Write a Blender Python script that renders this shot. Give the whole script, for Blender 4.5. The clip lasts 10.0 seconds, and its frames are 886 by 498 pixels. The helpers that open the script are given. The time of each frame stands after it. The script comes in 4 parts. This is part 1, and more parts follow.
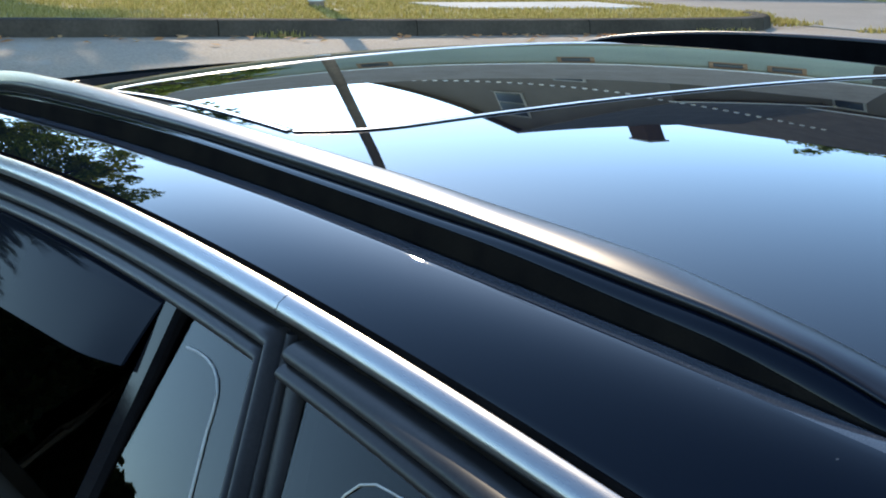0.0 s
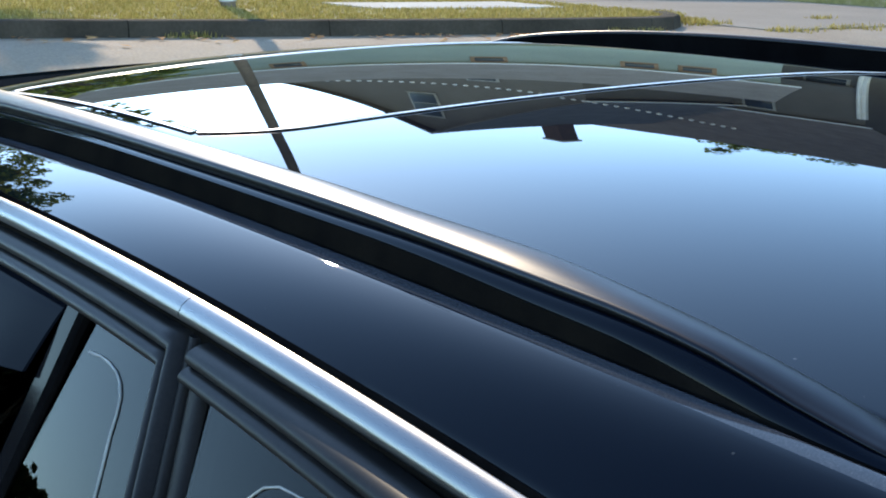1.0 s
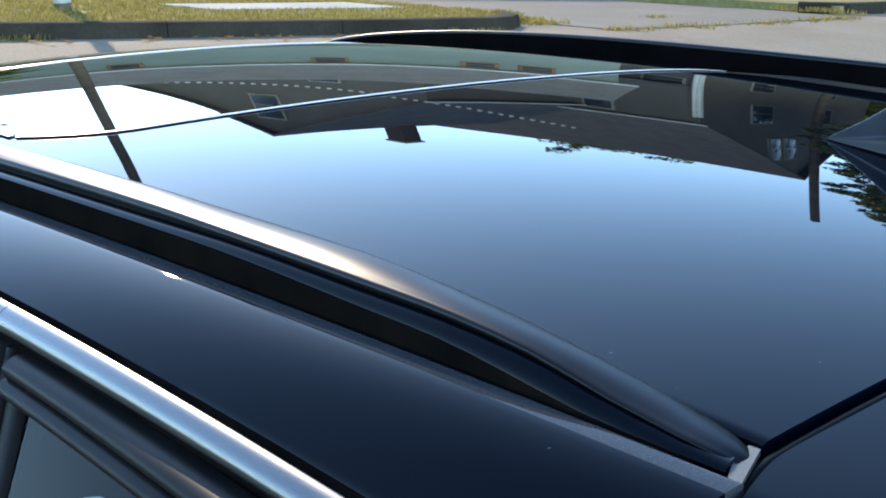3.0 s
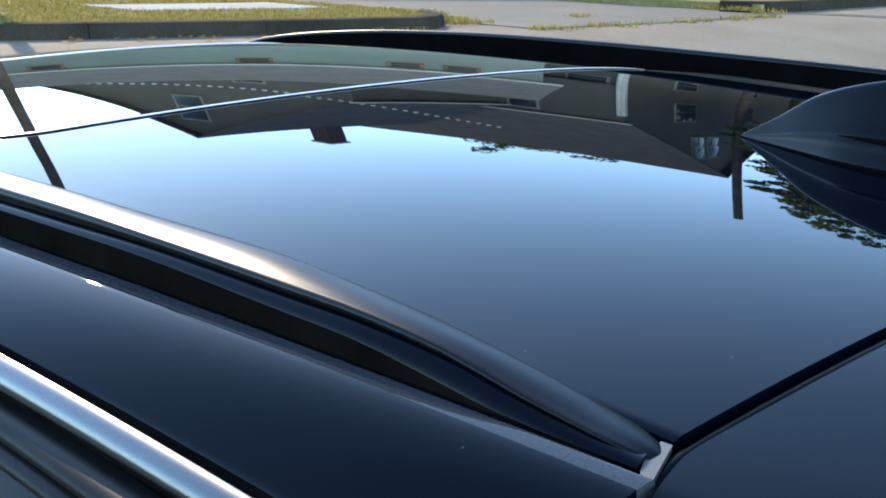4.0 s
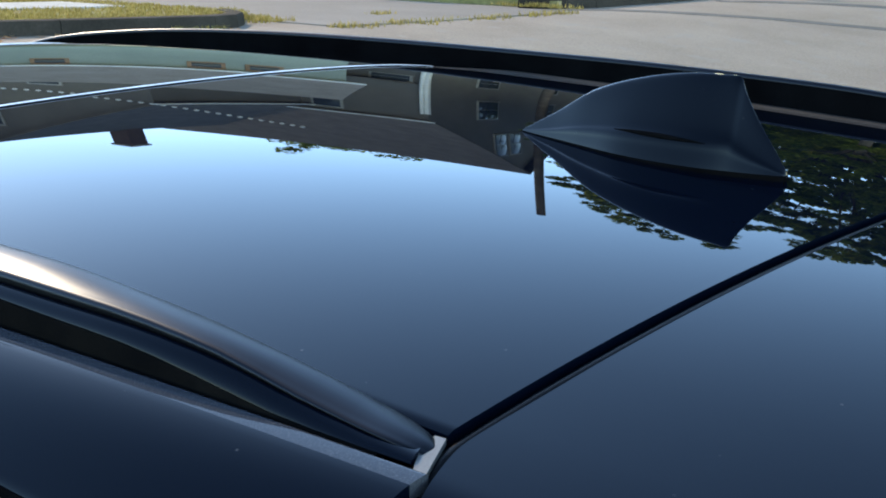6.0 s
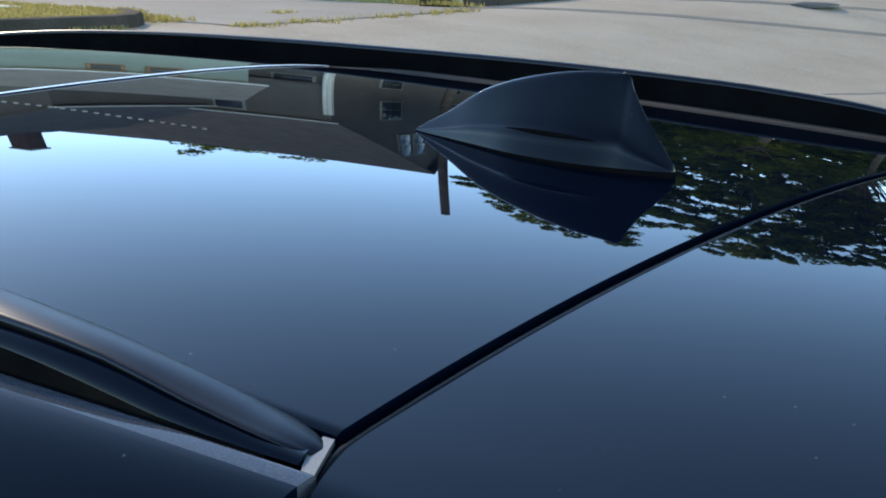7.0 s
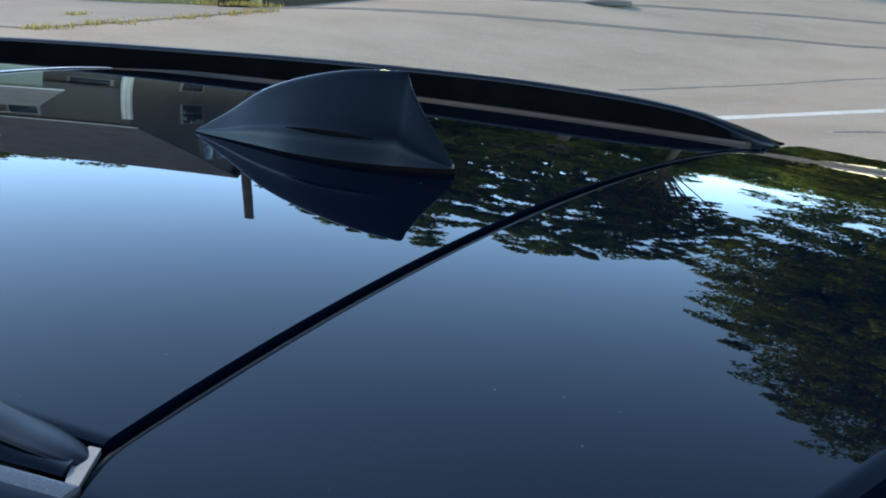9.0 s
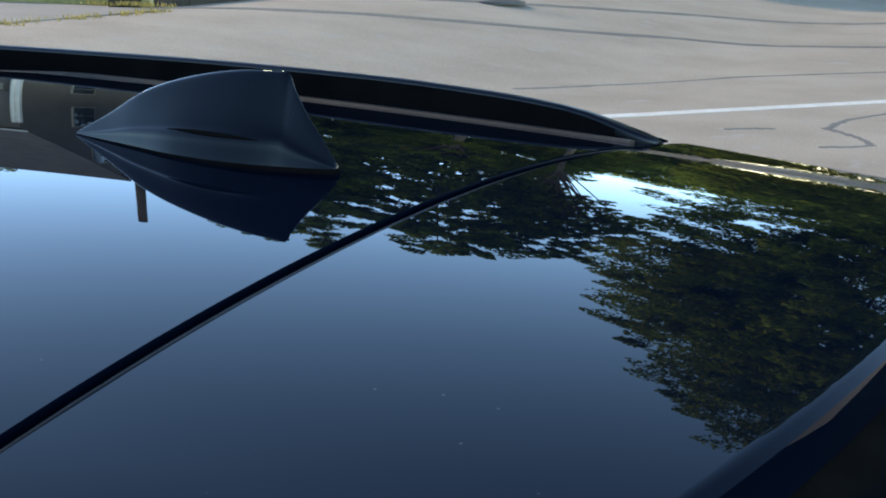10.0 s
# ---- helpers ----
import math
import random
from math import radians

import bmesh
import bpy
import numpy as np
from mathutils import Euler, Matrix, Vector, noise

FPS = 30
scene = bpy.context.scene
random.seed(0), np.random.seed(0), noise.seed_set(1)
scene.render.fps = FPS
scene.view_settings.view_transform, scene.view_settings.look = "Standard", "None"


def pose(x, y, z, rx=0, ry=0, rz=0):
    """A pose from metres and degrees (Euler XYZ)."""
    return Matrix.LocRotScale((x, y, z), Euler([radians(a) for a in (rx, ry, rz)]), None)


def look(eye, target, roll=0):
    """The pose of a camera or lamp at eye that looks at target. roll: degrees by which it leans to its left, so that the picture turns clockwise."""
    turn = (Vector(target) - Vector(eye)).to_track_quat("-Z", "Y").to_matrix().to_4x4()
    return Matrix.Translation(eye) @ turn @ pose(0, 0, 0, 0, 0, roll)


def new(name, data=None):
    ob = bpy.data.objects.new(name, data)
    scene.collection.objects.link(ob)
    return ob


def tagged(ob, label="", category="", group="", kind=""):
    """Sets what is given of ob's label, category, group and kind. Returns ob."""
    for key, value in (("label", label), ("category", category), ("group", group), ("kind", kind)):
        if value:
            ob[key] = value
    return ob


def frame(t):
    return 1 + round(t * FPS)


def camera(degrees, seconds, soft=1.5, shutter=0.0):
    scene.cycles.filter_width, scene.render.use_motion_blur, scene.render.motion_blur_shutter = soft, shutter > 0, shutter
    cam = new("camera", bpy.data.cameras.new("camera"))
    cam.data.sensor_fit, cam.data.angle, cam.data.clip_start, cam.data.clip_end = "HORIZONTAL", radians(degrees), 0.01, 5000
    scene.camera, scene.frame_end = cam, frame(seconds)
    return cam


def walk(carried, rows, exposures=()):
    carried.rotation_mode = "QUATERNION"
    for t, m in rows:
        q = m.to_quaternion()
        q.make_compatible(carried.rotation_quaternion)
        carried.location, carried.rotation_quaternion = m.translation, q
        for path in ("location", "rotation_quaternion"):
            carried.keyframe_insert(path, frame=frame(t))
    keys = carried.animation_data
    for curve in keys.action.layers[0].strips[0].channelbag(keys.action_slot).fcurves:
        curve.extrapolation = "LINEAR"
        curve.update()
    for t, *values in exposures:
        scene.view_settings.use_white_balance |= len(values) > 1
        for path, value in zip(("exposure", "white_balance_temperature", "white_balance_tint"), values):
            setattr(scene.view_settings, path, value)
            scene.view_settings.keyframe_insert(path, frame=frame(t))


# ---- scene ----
cam = camera(32.38, 10.0, soft=1.9)
PATH = [
    (0, (0.0000, -1.1161, 1.6726), (-1.6812, -0.1253, 1.2348), -0.18),
    (0.5, (0.0021, -1.1120, 1.6722), (-1.6511, -0.0750, 1.2347), -0.13),
    (1, (0.0044, -1.1077, 1.6725), (-1.6186, -0.0242, 1.2345), -0.09),
    (1.5, (0.0068, -1.1038, 1.6724), (-1.5858, 0.0240, 1.2347), -0.04),
    (2, (0.0087, -1.1004, 1.6727), (-1.5548, 0.0674, 1.2350), 0.04),
    (2.5, (0.0104, -1.0965, 1.6722), (-1.5226, 0.1112, 1.2347), 0.04),
    (4, (0.0146, -1.0838, 1.6708), (-1.4271, 0.2316, 1.2333), -0.00),
    (4.5, (0.0175, -1.0795, 1.6704), (-1.3837, 0.2788, 1.2324), -0.02),
    (5, (0.0207, -1.0748, 1.6699), (-1.3289, 0.3345, 1.2312), 0.03),
    (5.5, (0.0240, -1.0718, 1.6700), (-1.2814, 0.3784, 1.2309), 0.10),
    (7, (0.0374, -1.0652, 1.6725), (-1.1279, 0.4989, 1.2302), 0.06),
    (7.5, (0.0434, -1.0628, 1.6725), (-1.0716, 0.5376, 1.2305), -0.04),
    (8, (0.0459, -1.0592, 1.6722), (-1.0212, 0.5735, 1.2302), 0.02),
    (8.5, (0.0489, -1.0553, 1.6715), (-0.9635, 0.6119, 1.2295), 0.06),
    (9, (0.0535, -1.0524, 1.6716), (-0.9013, 0.6485, 1.2295), 0.15),
    (9.5, (0.0577, -1.0509, 1.6717), (-0.8421, 0.6797, 1.2297), 0.18),
    (10, (0.0635, -1.0488, 1.6719), (-0.7728, 0.7134, 1.2297), 0.26),
]
walk(cam, [(t, look(eye, target, roll)) for t, eye, target, roll in PATH], [(0, 0.70, 7400, 10), (10, 0.70, 7400, 10)])

# ---- light ----
SUN_AZ, SUN_EL = 70.0, 26.5        # degrees to the left of +y, degrees up
world = bpy.data.worlds.new("sky")
scene.world = world
world.use_nodes = True
wn = world.node_tree.nodes
sky = wn.new("ShaderNodeTexSky")
sky.sky_type = "NISHITA"
sky.sun_disc = False
sky.sun_elevation = radians(SUN_EL)
sky.sun_rotation = radians(-SUN_AZ)
sky.altitude, sky.air_density, sky.dust_density, sky.ozone_density = 1500.0, 1.0, 0.20, 1.4
deep = wn.new("ShaderNodeGamma")
deep.inputs["Gamma"].default_value = 1.6
cool = wn.new("ShaderNodeHueSaturation")
cool.inputs["Hue"].default_value = 0.487
cool.inputs["Saturation"].default_value = 0.91
world.node_tree.links.new(deep.outputs["Color"], cool.inputs["Color"])
world.node_tree.links.new(sky.outputs["Color"], deep.inputs["Color"])
world.node_tree.links.new(cool.outputs["Color"], wn["Background"].inputs["Color"])
wn["Background"].inputs["Strength"].default_value = 0.23
sun = new("sun", bpy.data.lights.new("sun", "SUN"))
sun.data.energy, sun.data.angle, sun.data.color = 3.5, radians(0.53), (1.0, 0.87, 0.70)
sun_way = Vector((-math.sin(radians(SUN_AZ)) * math.cos(radians(SUN_EL)),
                  math.cos(radians(SUN_AZ)) * math.cos(radians(SUN_EL)), math.sin(radians(SUN_EL))))
sun.matrix_world = look(sun_way * 60, (0, 0, 0))


# ---- materials ----
def material(name, base=(0.5, 0.5, 0.5), rough=0.5, metal=0.0, spec=0.5, coat=0.0, coat_rough=0.02):
    m = bpy.data.materials.new(name)
    m.use_nodes = True
    b = m.node_tree.nodes["Principled BSDF"]
    b.inputs["Base Color"].default_value = (*base, 1)
    b.inputs["Roughness"].default_value = rough
    b.inputs["Metallic"].default_value = metal
    b.inputs["Specular IOR Level"].default_value = spec
    b.inputs["Coat Weight"].default_value = coat
    b.inputs["Coat Roughness"].default_value = coat_rough
    return m


def node(m, kind, **values):
    n = m.node_tree.nodes.new(kind)
    for key, value in values.items():
        n.inputs[key.replace("_", " ")].default_value = value
    return n


def link(m, a, b):
    m.node_tree.links.new(a, b)


def place(m, scale=1.0, stretch=(1, 1, 1)):
    """Object coordinates, stretched."""
    co = m.node_tree.nodes.new("ShaderNodeTexCoord")
    mp = m.node_tree.nodes.new("ShaderNodeMapping")
    mp.inputs["Scale"].default_value = [scale * s for s in stretch]
    link(m, co.outputs["Object"], mp.inputs["Vector"])
    return mp.outputs["Vector"]


def noise_of(m, vector, scale, detail=4.0, rough=0.55):
    n = node(m, "ShaderNodeTexNoise", Scale=scale, Detail=detail, Roughness=rough)
    link(m, vector, n.inputs["Vector"])
    return n.outputs["Fac"]


def ramp(m, value, stops):
    r = m.node_tree.nodes.new("ShaderNodeValToRGB")
    el = r.color_ramp.elements
    while len(el) < len(stops):
        el.new(0.5)
    for e, (p, c) in zip(el, stops):
        e.position, e.color = p, (*c, 1) if len(c) == 3 else c
    link(m, value, r.inputs["Fac"])
    return r.outputs["Color"]


def mix(m, fac, a, b, kind="MIX"):
    n = m.node_tree.nodes.new("ShaderNodeMix")
    n.data_type, n.blend_type = "RGBA", kind
    for sock, v in ((n.inputs["Factor"], fac), (n.inputs[6], a), (n.inputs[7], b)):
        if isinstance(v, (int, float)):
            sock.default_value = v
        elif isinstance(v, tuple):
            sock.default_value = (*v, 1)
        else:
            link(m, v, sock)
    return n.outputs[2]


def bump(m, height, strength, distance):
    n = node(m, "ShaderNodeBump", Strength=strength, Distance=distance)
    link(m, height, n.inputs["Height"])
    link(m, n.outputs["Normal"], bsdf(m).inputs["Normal"])
    return n


def bsdf(m):
    return m.node_tree.nodes["Principled BSDF"]


def mottled(name, c1, c2, scale, rough=0.8, fine=None, relief=0.0, spec=0.3, c3=None):
    """A two-scale mottled surface: broad patches, fine grain and relief."""
    m = material(name, c1, rough, spec=spec)
    v = place(m)
    broad = ramp(m, noise_of(m, v, scale, 5), [(0.32, c1), (0.68, c2)])
    grain = noise_of(m, v, fine or scale * 14, 3)
    shade = ramp(m, grain, [(0.25, (0.72, 0.72, 0.72)), (0.75, (1.15, 1.15, 1.15))])
    col = mix(m, 1.0, broad, shade, "MULTIPLY")
    if c3:
        spots = ramp(m, noise_of(m, v, scale * 3.3, 6, 0.7), [(0.56, (0, 0, 0)), (0.66, (1, 1, 1))])
        col = mix(m, spots, col, c3)
    link(m, col, bsdf(m).inputs["Base Color"])
    if relief:
        bump(m, grain, 0.6, relief)
    return m


def car_paint(name, base):
    """Black-blue metallic lacquer with a little settled dust."""
    m = material(name, base, 0.30, metal=0.0, spec=0.0, coat=1.0, coat_rough=0.012)
    bsdf(m).inputs["Coat IOR"].default_value = 1.155
    v = place(m)
    flake = node(m, "ShaderNodeTexVoronoi", Scale=2600.0)
    link(m, v, flake.inputs["Vector"])
    sparkle = mix(m, 0.5, tuple(0.7 * c for c in base), flake.outputs["Color"], "MULTIPLY")
    body = mix(m, 0.35, base, sparkle)
    speck = node(m, "ShaderNodeTexVoronoi", Scale=42.0)
    link(m, v, speck.inputs["Vector"])
    spots = ramp(m, speck.outputs["Distance"], [(0.0, (1, 1, 1)), (0.028, (0.5, 0.5, 0.5)), (0.05, (0, 0, 0))])
    where = ramp(m, noise_of(m, v, 5.0, 3), [(0.50, (0, 0, 0)), (0.68, (0.30, 0.30, 0.30))])
    dust = mix(m, 1.0, spots, where, "MULTIPLY")
    haze = ramp(m, noise_of(m, v, 3.0, 6), [(0.3, (0, 0, 0)), (0.8, (0.0012, 0.0012, 0.0012))])
    both = mix(m, 1.0, dust, haze, "ADD")
    link(m, mix(m, both, body, (0.42, 0.42, 0.43)), bsdf(m).inputs["Base Color"])
    rgh = ramp(m, both, [(0.0, (0.010,) * 3), (0.03, (0.014,) * 3), (1.0, (0.6,) * 3)])
    link(m, rgh, bsdf(m).inputs["Coat Roughness"])
    return m


PAINT = car_paint("dark_blue_lacquer", (0.0005, 0.0020, 0.0060))
# Brighter copy of the body lacquer, so the fin looks better lit.
FINPAINT_LIT = car_paint("dark_blue_lacquer_lit", (0.0012, 0.0024, 0.0052))
bsdf(FINPAINT_LIT).inputs["Coat IOR"].default_value = 1.21
FLANGE = material("dusty_lacquer_edge", (0.09, 0.10, 0.12), 0.6, spec=0.0, coat=1.0, coat_rough=0.012)
bsdf(FLANGE).inputs["Coat IOR"].default_value = 1.18
v = place(FLANGE)
link(FLANGE, ramp(FLANGE, noise_of(FLANGE, v, 60, 4), [(0.3, (0.010,) * 3), (0.8, (0.03,) * 3)]), bsdf(FLANGE).inputs["Coat Roughness"])
link(FLANGE, ramp(FLANGE, noise_of(FLANGE, v, 900, 3, 0.7), [(0.38, (0.020, 0.024, 0.032)), (0.60, (0.038, 0.042, 0.050)), (0.80, (0.13, 0.13, 0.13))]), bsdf(FLANGE).inputs["Base Color"])
SATIN = material("satin_black_rail", (0.017, 0.0185, 0.022), 0.31, metal=1.0)
bsdf(SATIN).inputs["Specular Tint"].default_value = (0.70, 0.70, 0.70, 1)
v = place(SATIN, 1, (3, 160, 160))
link(SATIN, ramp(SATIN, noise_of(SATIN, v, 6, 3), [(0.2, (0.29,) * 3), (0.8, (0.32,) * 3)]), bsdf(SATIN).inputs["Roughness"])
ALU = material("satin_aluminium", (0.145, 0.147, 0.150), 0.28, metal=1.0)
v = place(ALU, 1, (2, 260, 260))
link(ALU, ramp(ALU, noise_of(ALU, v, 5, 3), [(0.2, (0.25,) * 3), (0.8, (0.34,) * 3)]), bsdf(ALU).inputs["Roughness"])
SEALBLACK = mottled("soft_black_seal", (0.0022, 0.0022, 0.0026), (0.004, 0.004, 0.0045), 20, 0.8, 300, 0.0002, spec=0.0)
GAPRUBBER = mottled("glossy_black_gap_seal", (0.004, 0.004, 0.005), (0.007, 0.007, 0.008), 9, 0.30, 300, 0.0001, spec=0.02)
RUBBER = mottled("black_rubber", (0.008, 0.008, 0.009), (0.013, 0.013, 0.014), 9, 0.34, 300, 0.0, spec=0.07)
MATTE = mottled("matte_black_channel", (0.003, 0.003, 0.0033), (0.006, 0.0055, 0.005), 24, 0.9, 500, 0.0003, spec=0.005)
GLOSSBLACK = material("piano_black", (0.005, 0.005, 0.006), 0.06, spec=0.02)
FRAMEBLACK = mottled("satin_black_frame", (0.006, 0.006, 0.007), (0.010, 0.010, 0.011), 9, 0.45, 300, 0.0, spec=0.06)
PANO = material("black_roof_glass", (0.004, 0.005, 0.005), 0.012, spec=0.26)
DEFLECTOR = material("smoked_acrylic", (0.003, 0.004, 0.007), 0.03, spec=0.004)
WINDOW = material("tinted_window_glass", (0.010, 0.014, 0.018), 0.0)
bsdf(WINDOW).inputs["Transmission Weight"].default_value = 1.0
bsdf(WINDOW).inputs["IOR"].default_value = 1.14
PALE = mottled("pale_grey_plastic", (0.085, 0.083, 0.078), (0.12, 0.117, 0.11), 40, 0.5)
EDGE = mottled("pale_seal_lip", (0.52, 0.52, 0.52), (0.62, 0.62, 0.62), 30, 0.28, spec=0.5)
MOULD = mottled("dusty_grey_moulding", (0.018, 0.015, 0.013), (0.032, 0.027, 0.023), 14, 0.7, 260, spec=0.1)
DITCH = mottled("dusty_black_channel", (0.012, 0.010, 0.008), (0.045, 0.036, 0.028), 30, 0.9, 420, 0.0004, spec=0.05)
CLOTH = mottled("dark_grey_trim_cloth", (0.035, 0.037, 0.04), (0.055, 0.057, 0.06), 12, 0.9, 300)
TYRE = mottled("tyre_rubber", (0.012, 0.012, 0.012), (0.02, 0.02, 0.02), 10, 0.8)
RIM = material("grey_alloy", (0.45, 0.46, 0.47), 0.3, metal=1.0)
# Pale grey of the thin rounded lines on the side panes.
GLASSLINE = mottled("pale_pane_line", (0.18, 0.195, 0.205), (0.24, 0.255, 0.265), 60, 0.6)
LAMPRED = material("red_lamp_lens", (0.35, 0.01, 0.01), 0.08, coat=1.0)
LAMPCLEAR = material("clear_lamp_lens", (0.6, 0.62, 0.65), 0.08, coat=1.0)

ASPHALT = mottled("worn_asphalt", (0.210, 0.162, 0.118), (0.270, 0.216, 0.161), 0.8, 0.9, 55, 0.004, c3=(0.225, 0.192, 0.155))
APRON = mottled("old_asphalt_apron", (0.15, 0.130, 0.108), (0.19, 0.167, 0.14), 0.9, 0.9, 60, 0.004)
CRACK = mottled("asphalt_crack", (0.085, 0.078, 0.070), (0.125, 0.112, 0.098), 3, 0.95)
LINE = mottled("worn_white_road_paint", (0.40, 0.365, 0.315), (0.50, 0.46, 0.40), 5, 0.7, 60, c3=(0.31, 0.28, 0.24))
SOIL = mottled("dry_soil_turf", (0.19, 0.165, 0.06), (0.26, 0.215, 0.10), 0.9, 0.95, 18, 0.01, c3=(0.29, 0.23, 0.15))
CONCRETE = mottled("pale_concrete", (0.33, 0.31, 0.28), (0.42, 0.40, 0.36), 1.2, 0.9, 40, 0.003)
# Stone coloured dark to carry the shade on the kerb's street face.
KERB = mottled("weathered_kerb_shaded", (0.022, 0.019, 0.016), (0.042, 0.036, 0.030), 2.2, 0.95, 40, 0.004, spec=0.1)
IRON = mottled("cast_iron", (0.03, 0.03, 0.032), (0.05, 0.05, 0.05), 8, 0.55)


def blade_material(name, a, b):
    m = material(name, a, 0.75, spec=0.25)
    g = m.node_tree.nodes.new("ShaderNodeNewGeometry")
    col = ramp(m, g.outputs["Random Per Island"], [(0.0, a), (1.0, b)])
    link(m, col, bsdf(m).inputs["Base Color"])
    thin = m.node_tree.nodes.new("ShaderNodeBsdfTranslucent")
    link(m, col, thin.inputs["Color"])
    both = m.node_tree.nodes.new("ShaderNodeMixShader")
    both.inputs["Fac"].default_value = 0.52
    link(m, bsdf(m).outputs[0], both.inputs[1])
    link(m, thin.outputs[0], both.inputs[2])
    link(m, both.outputs[0], m.node_tree.nodes["Material Output"].inputs["Surface"])
    return m


GRASS = blade_material("summer_grass", (0.145, 0.125, 0.026), (0.33, 0.26, 0.095))
LEAF = blade_material("green_leaves", (0.07, 0.12, 0.018), (0.35, 0.385, 0.055))
# Leaf colour kept dark so the added hedge darkens the door glass.
HEDGELEAF = blade_material("dark_hedge_leaves", (0.010, 0.018, 0.006), (0.030, 0.042, 0.012))
DRYLEAF = blade_material("fallen_leaves", (0.36, 0.15, 0.05), (0.42, 0.26, 0.12))
BARK = mottled("tree_bark", (0.06, 0.048, 0.037), (0.12, 0.098, 0.078), 3, 0.95, 40, 0.01)
POLEWOOD = mottled("weathered_pole_wood", (0.085, 0.062, 0.046), (0.15, 0.115, 0.088), 2.5, 0.9, 40, 0.004)
WIRE = material("black_cable", (0.015, 0.015, 0.016), 0.6)
GALV = mottled("grey_metal_band", (0.30, 0.31, 0.33), (0.42, 0.43, 0.45), 8, 0.5)
SIDING = mottled("grey_clapboard_paint", (0.096, 0.083, 0.070), (0.118, 0.104, 0.088), 0.7, 0.75, 30)
GREENWALL = mottled("pale_green_clapboard", (0.17, 0.20, 0.175), (0.21, 0.24, 0.21), 0.7, 0.75, 30)
SHINGLE = mottled("brown_grey_shingles", (0.082, 0.067, 0.054), (0.125, 0.104, 0.085), 1.6, 0.9, 26, 0.01)
TANROOF = mottled("tan_shingles", (0.24, 0.185, 0.14), (0.30, 0.24, 0.19), 1.6, 0.9, 26, 0.01)
TRIMGREY = mottled("weathered_window_trim", (0.20, 0.185, 0.16), (0.30, 0.28, 0.25), 2, 0.6)
WHITE = mottled("white_trim_paint", (0.58, 0.57, 0.54), (0.68, 0.67, 0.64), 2, 0.5)
BRICK = mottled("chimney_brick", (0.065, 0.040, 0.033), (0.10, 0.06, 0.048), 5, 0.9, 60)
PANE = material("house_window_glass", (0.03, 0.035, 0.04), 0.04, spec=0.12)
BROWN = mottled("brown_wood_door", (0.16, 0.085, 0.045), (0.22, 0.13, 0.075), 2, 0.6)


# ---- mesh helpers ----
def part(name, bm, mat, parent=None, label="", smooth=40):
    """Links a bmesh as one mesh object under a thing or a part."""
    me = bpy.data.meshes.new(name)
    bmesh.ops.recalc_face_normals(bm, faces=bm.faces)
    bm.to_mesh(me)
    bm.free()
    me.materials.append(mat)
    if smooth:
        for p in me.polygons:
            p.use_smooth = True
        me.set_sharp_from_angle(angle=radians(smooth))
    ob = new(name, me)
    ob.parent = parent
    if label:
        tagged(ob, label)
    return ob


def thing(name, label, category, m=None, group="", kind=""):
    ob = new(name)
    ob.empty_display_size = 0.2
    if m:
        ob.matrix_basis = m
    return tagged(ob, label, category, group, kind)


def loft(rings, closed=True, caps=True, bm=None):
    """Joins rings of points, one after another, into a skin."""
    bm = bm or bmesh.new()
    vs = [[bm.verts.new(p) for p in ring] for ring in rings]
    n = len(rings[0])
    for a, b in zip(vs, vs[1:]):
        for i in range(n if closed else n - 1):
            j = (i + 1) % n
            bm.faces.new((a[i], a[j], b[j], b[i]))
    if caps and closed:
        bm.faces.new(vs[0])
        bm.faces.new(vs[-1][::-1])
    return bm


def slab(top, us, vs, thick, bm=None):
    """A sheet top(u, v) -> point with its thickness below."""
    bm = bm or bmesh.new()
    up = [[bm.verts.new(top(u, w)) for w in vs] for u in us]
    dn = [[bm.verts.new(Vector(top(u, w)) - Vector((0, 0, thick))) for w in vs] for u in us]
    nu, nv = len(us), len(vs)
    for i in range(nu - 1):
        for j in range(nv - 1):
            bm.faces.new((up[i][j], up[i + 1][j], up[i + 1][j + 1], up[i][j + 1]))
            bm.faces.new((dn[i][j], dn[i][j + 1], dn[i + 1][j + 1], dn[i + 1][j]))
    for i in range(nu - 1):
        for j in (0, nv - 1):
            bm.faces.new((up[i][j], up[i + 1][j], dn[i + 1][j], dn[i][j]))
    for j in range(nv - 1):
        for i in (0, nu - 1):
            bm.faces.new((up[i][j], up[i][j + 1], dn[i][j + 1], dn[i][j]))
    return bm


def box(x0, x1, y0, y1, z0, z1, bevel=0.0, bm=None, m=None):
    own = bmesh.new()
    bmesh.ops.create_cube(own, size=1.0)
    bmesh.ops.transform(own, matrix=Matrix.LocRotScale(((x0 + x1) / 2, (y0 + y1) / 2, (z0 + z1) / 2), None, (abs(x1 - x0), abs(y1 - y0), abs(z1 - z0))), verts=own.verts)
    if bevel:
        bmesh.ops.bevel(own, geom=own.edges[:], offset=bevel, segments=2, affect="EDGES", profile=0.6)
    if m:
        bmesh.ops.transform(own, matrix=m, verts=own.verts)
    if bm is None:
        return own
    me = bpy.data.meshes.new("joined")
    own.to_mesh(me)
    own.free()
    bm.from_mesh(me)
    bpy.data.meshes.remove(me)
    return bm


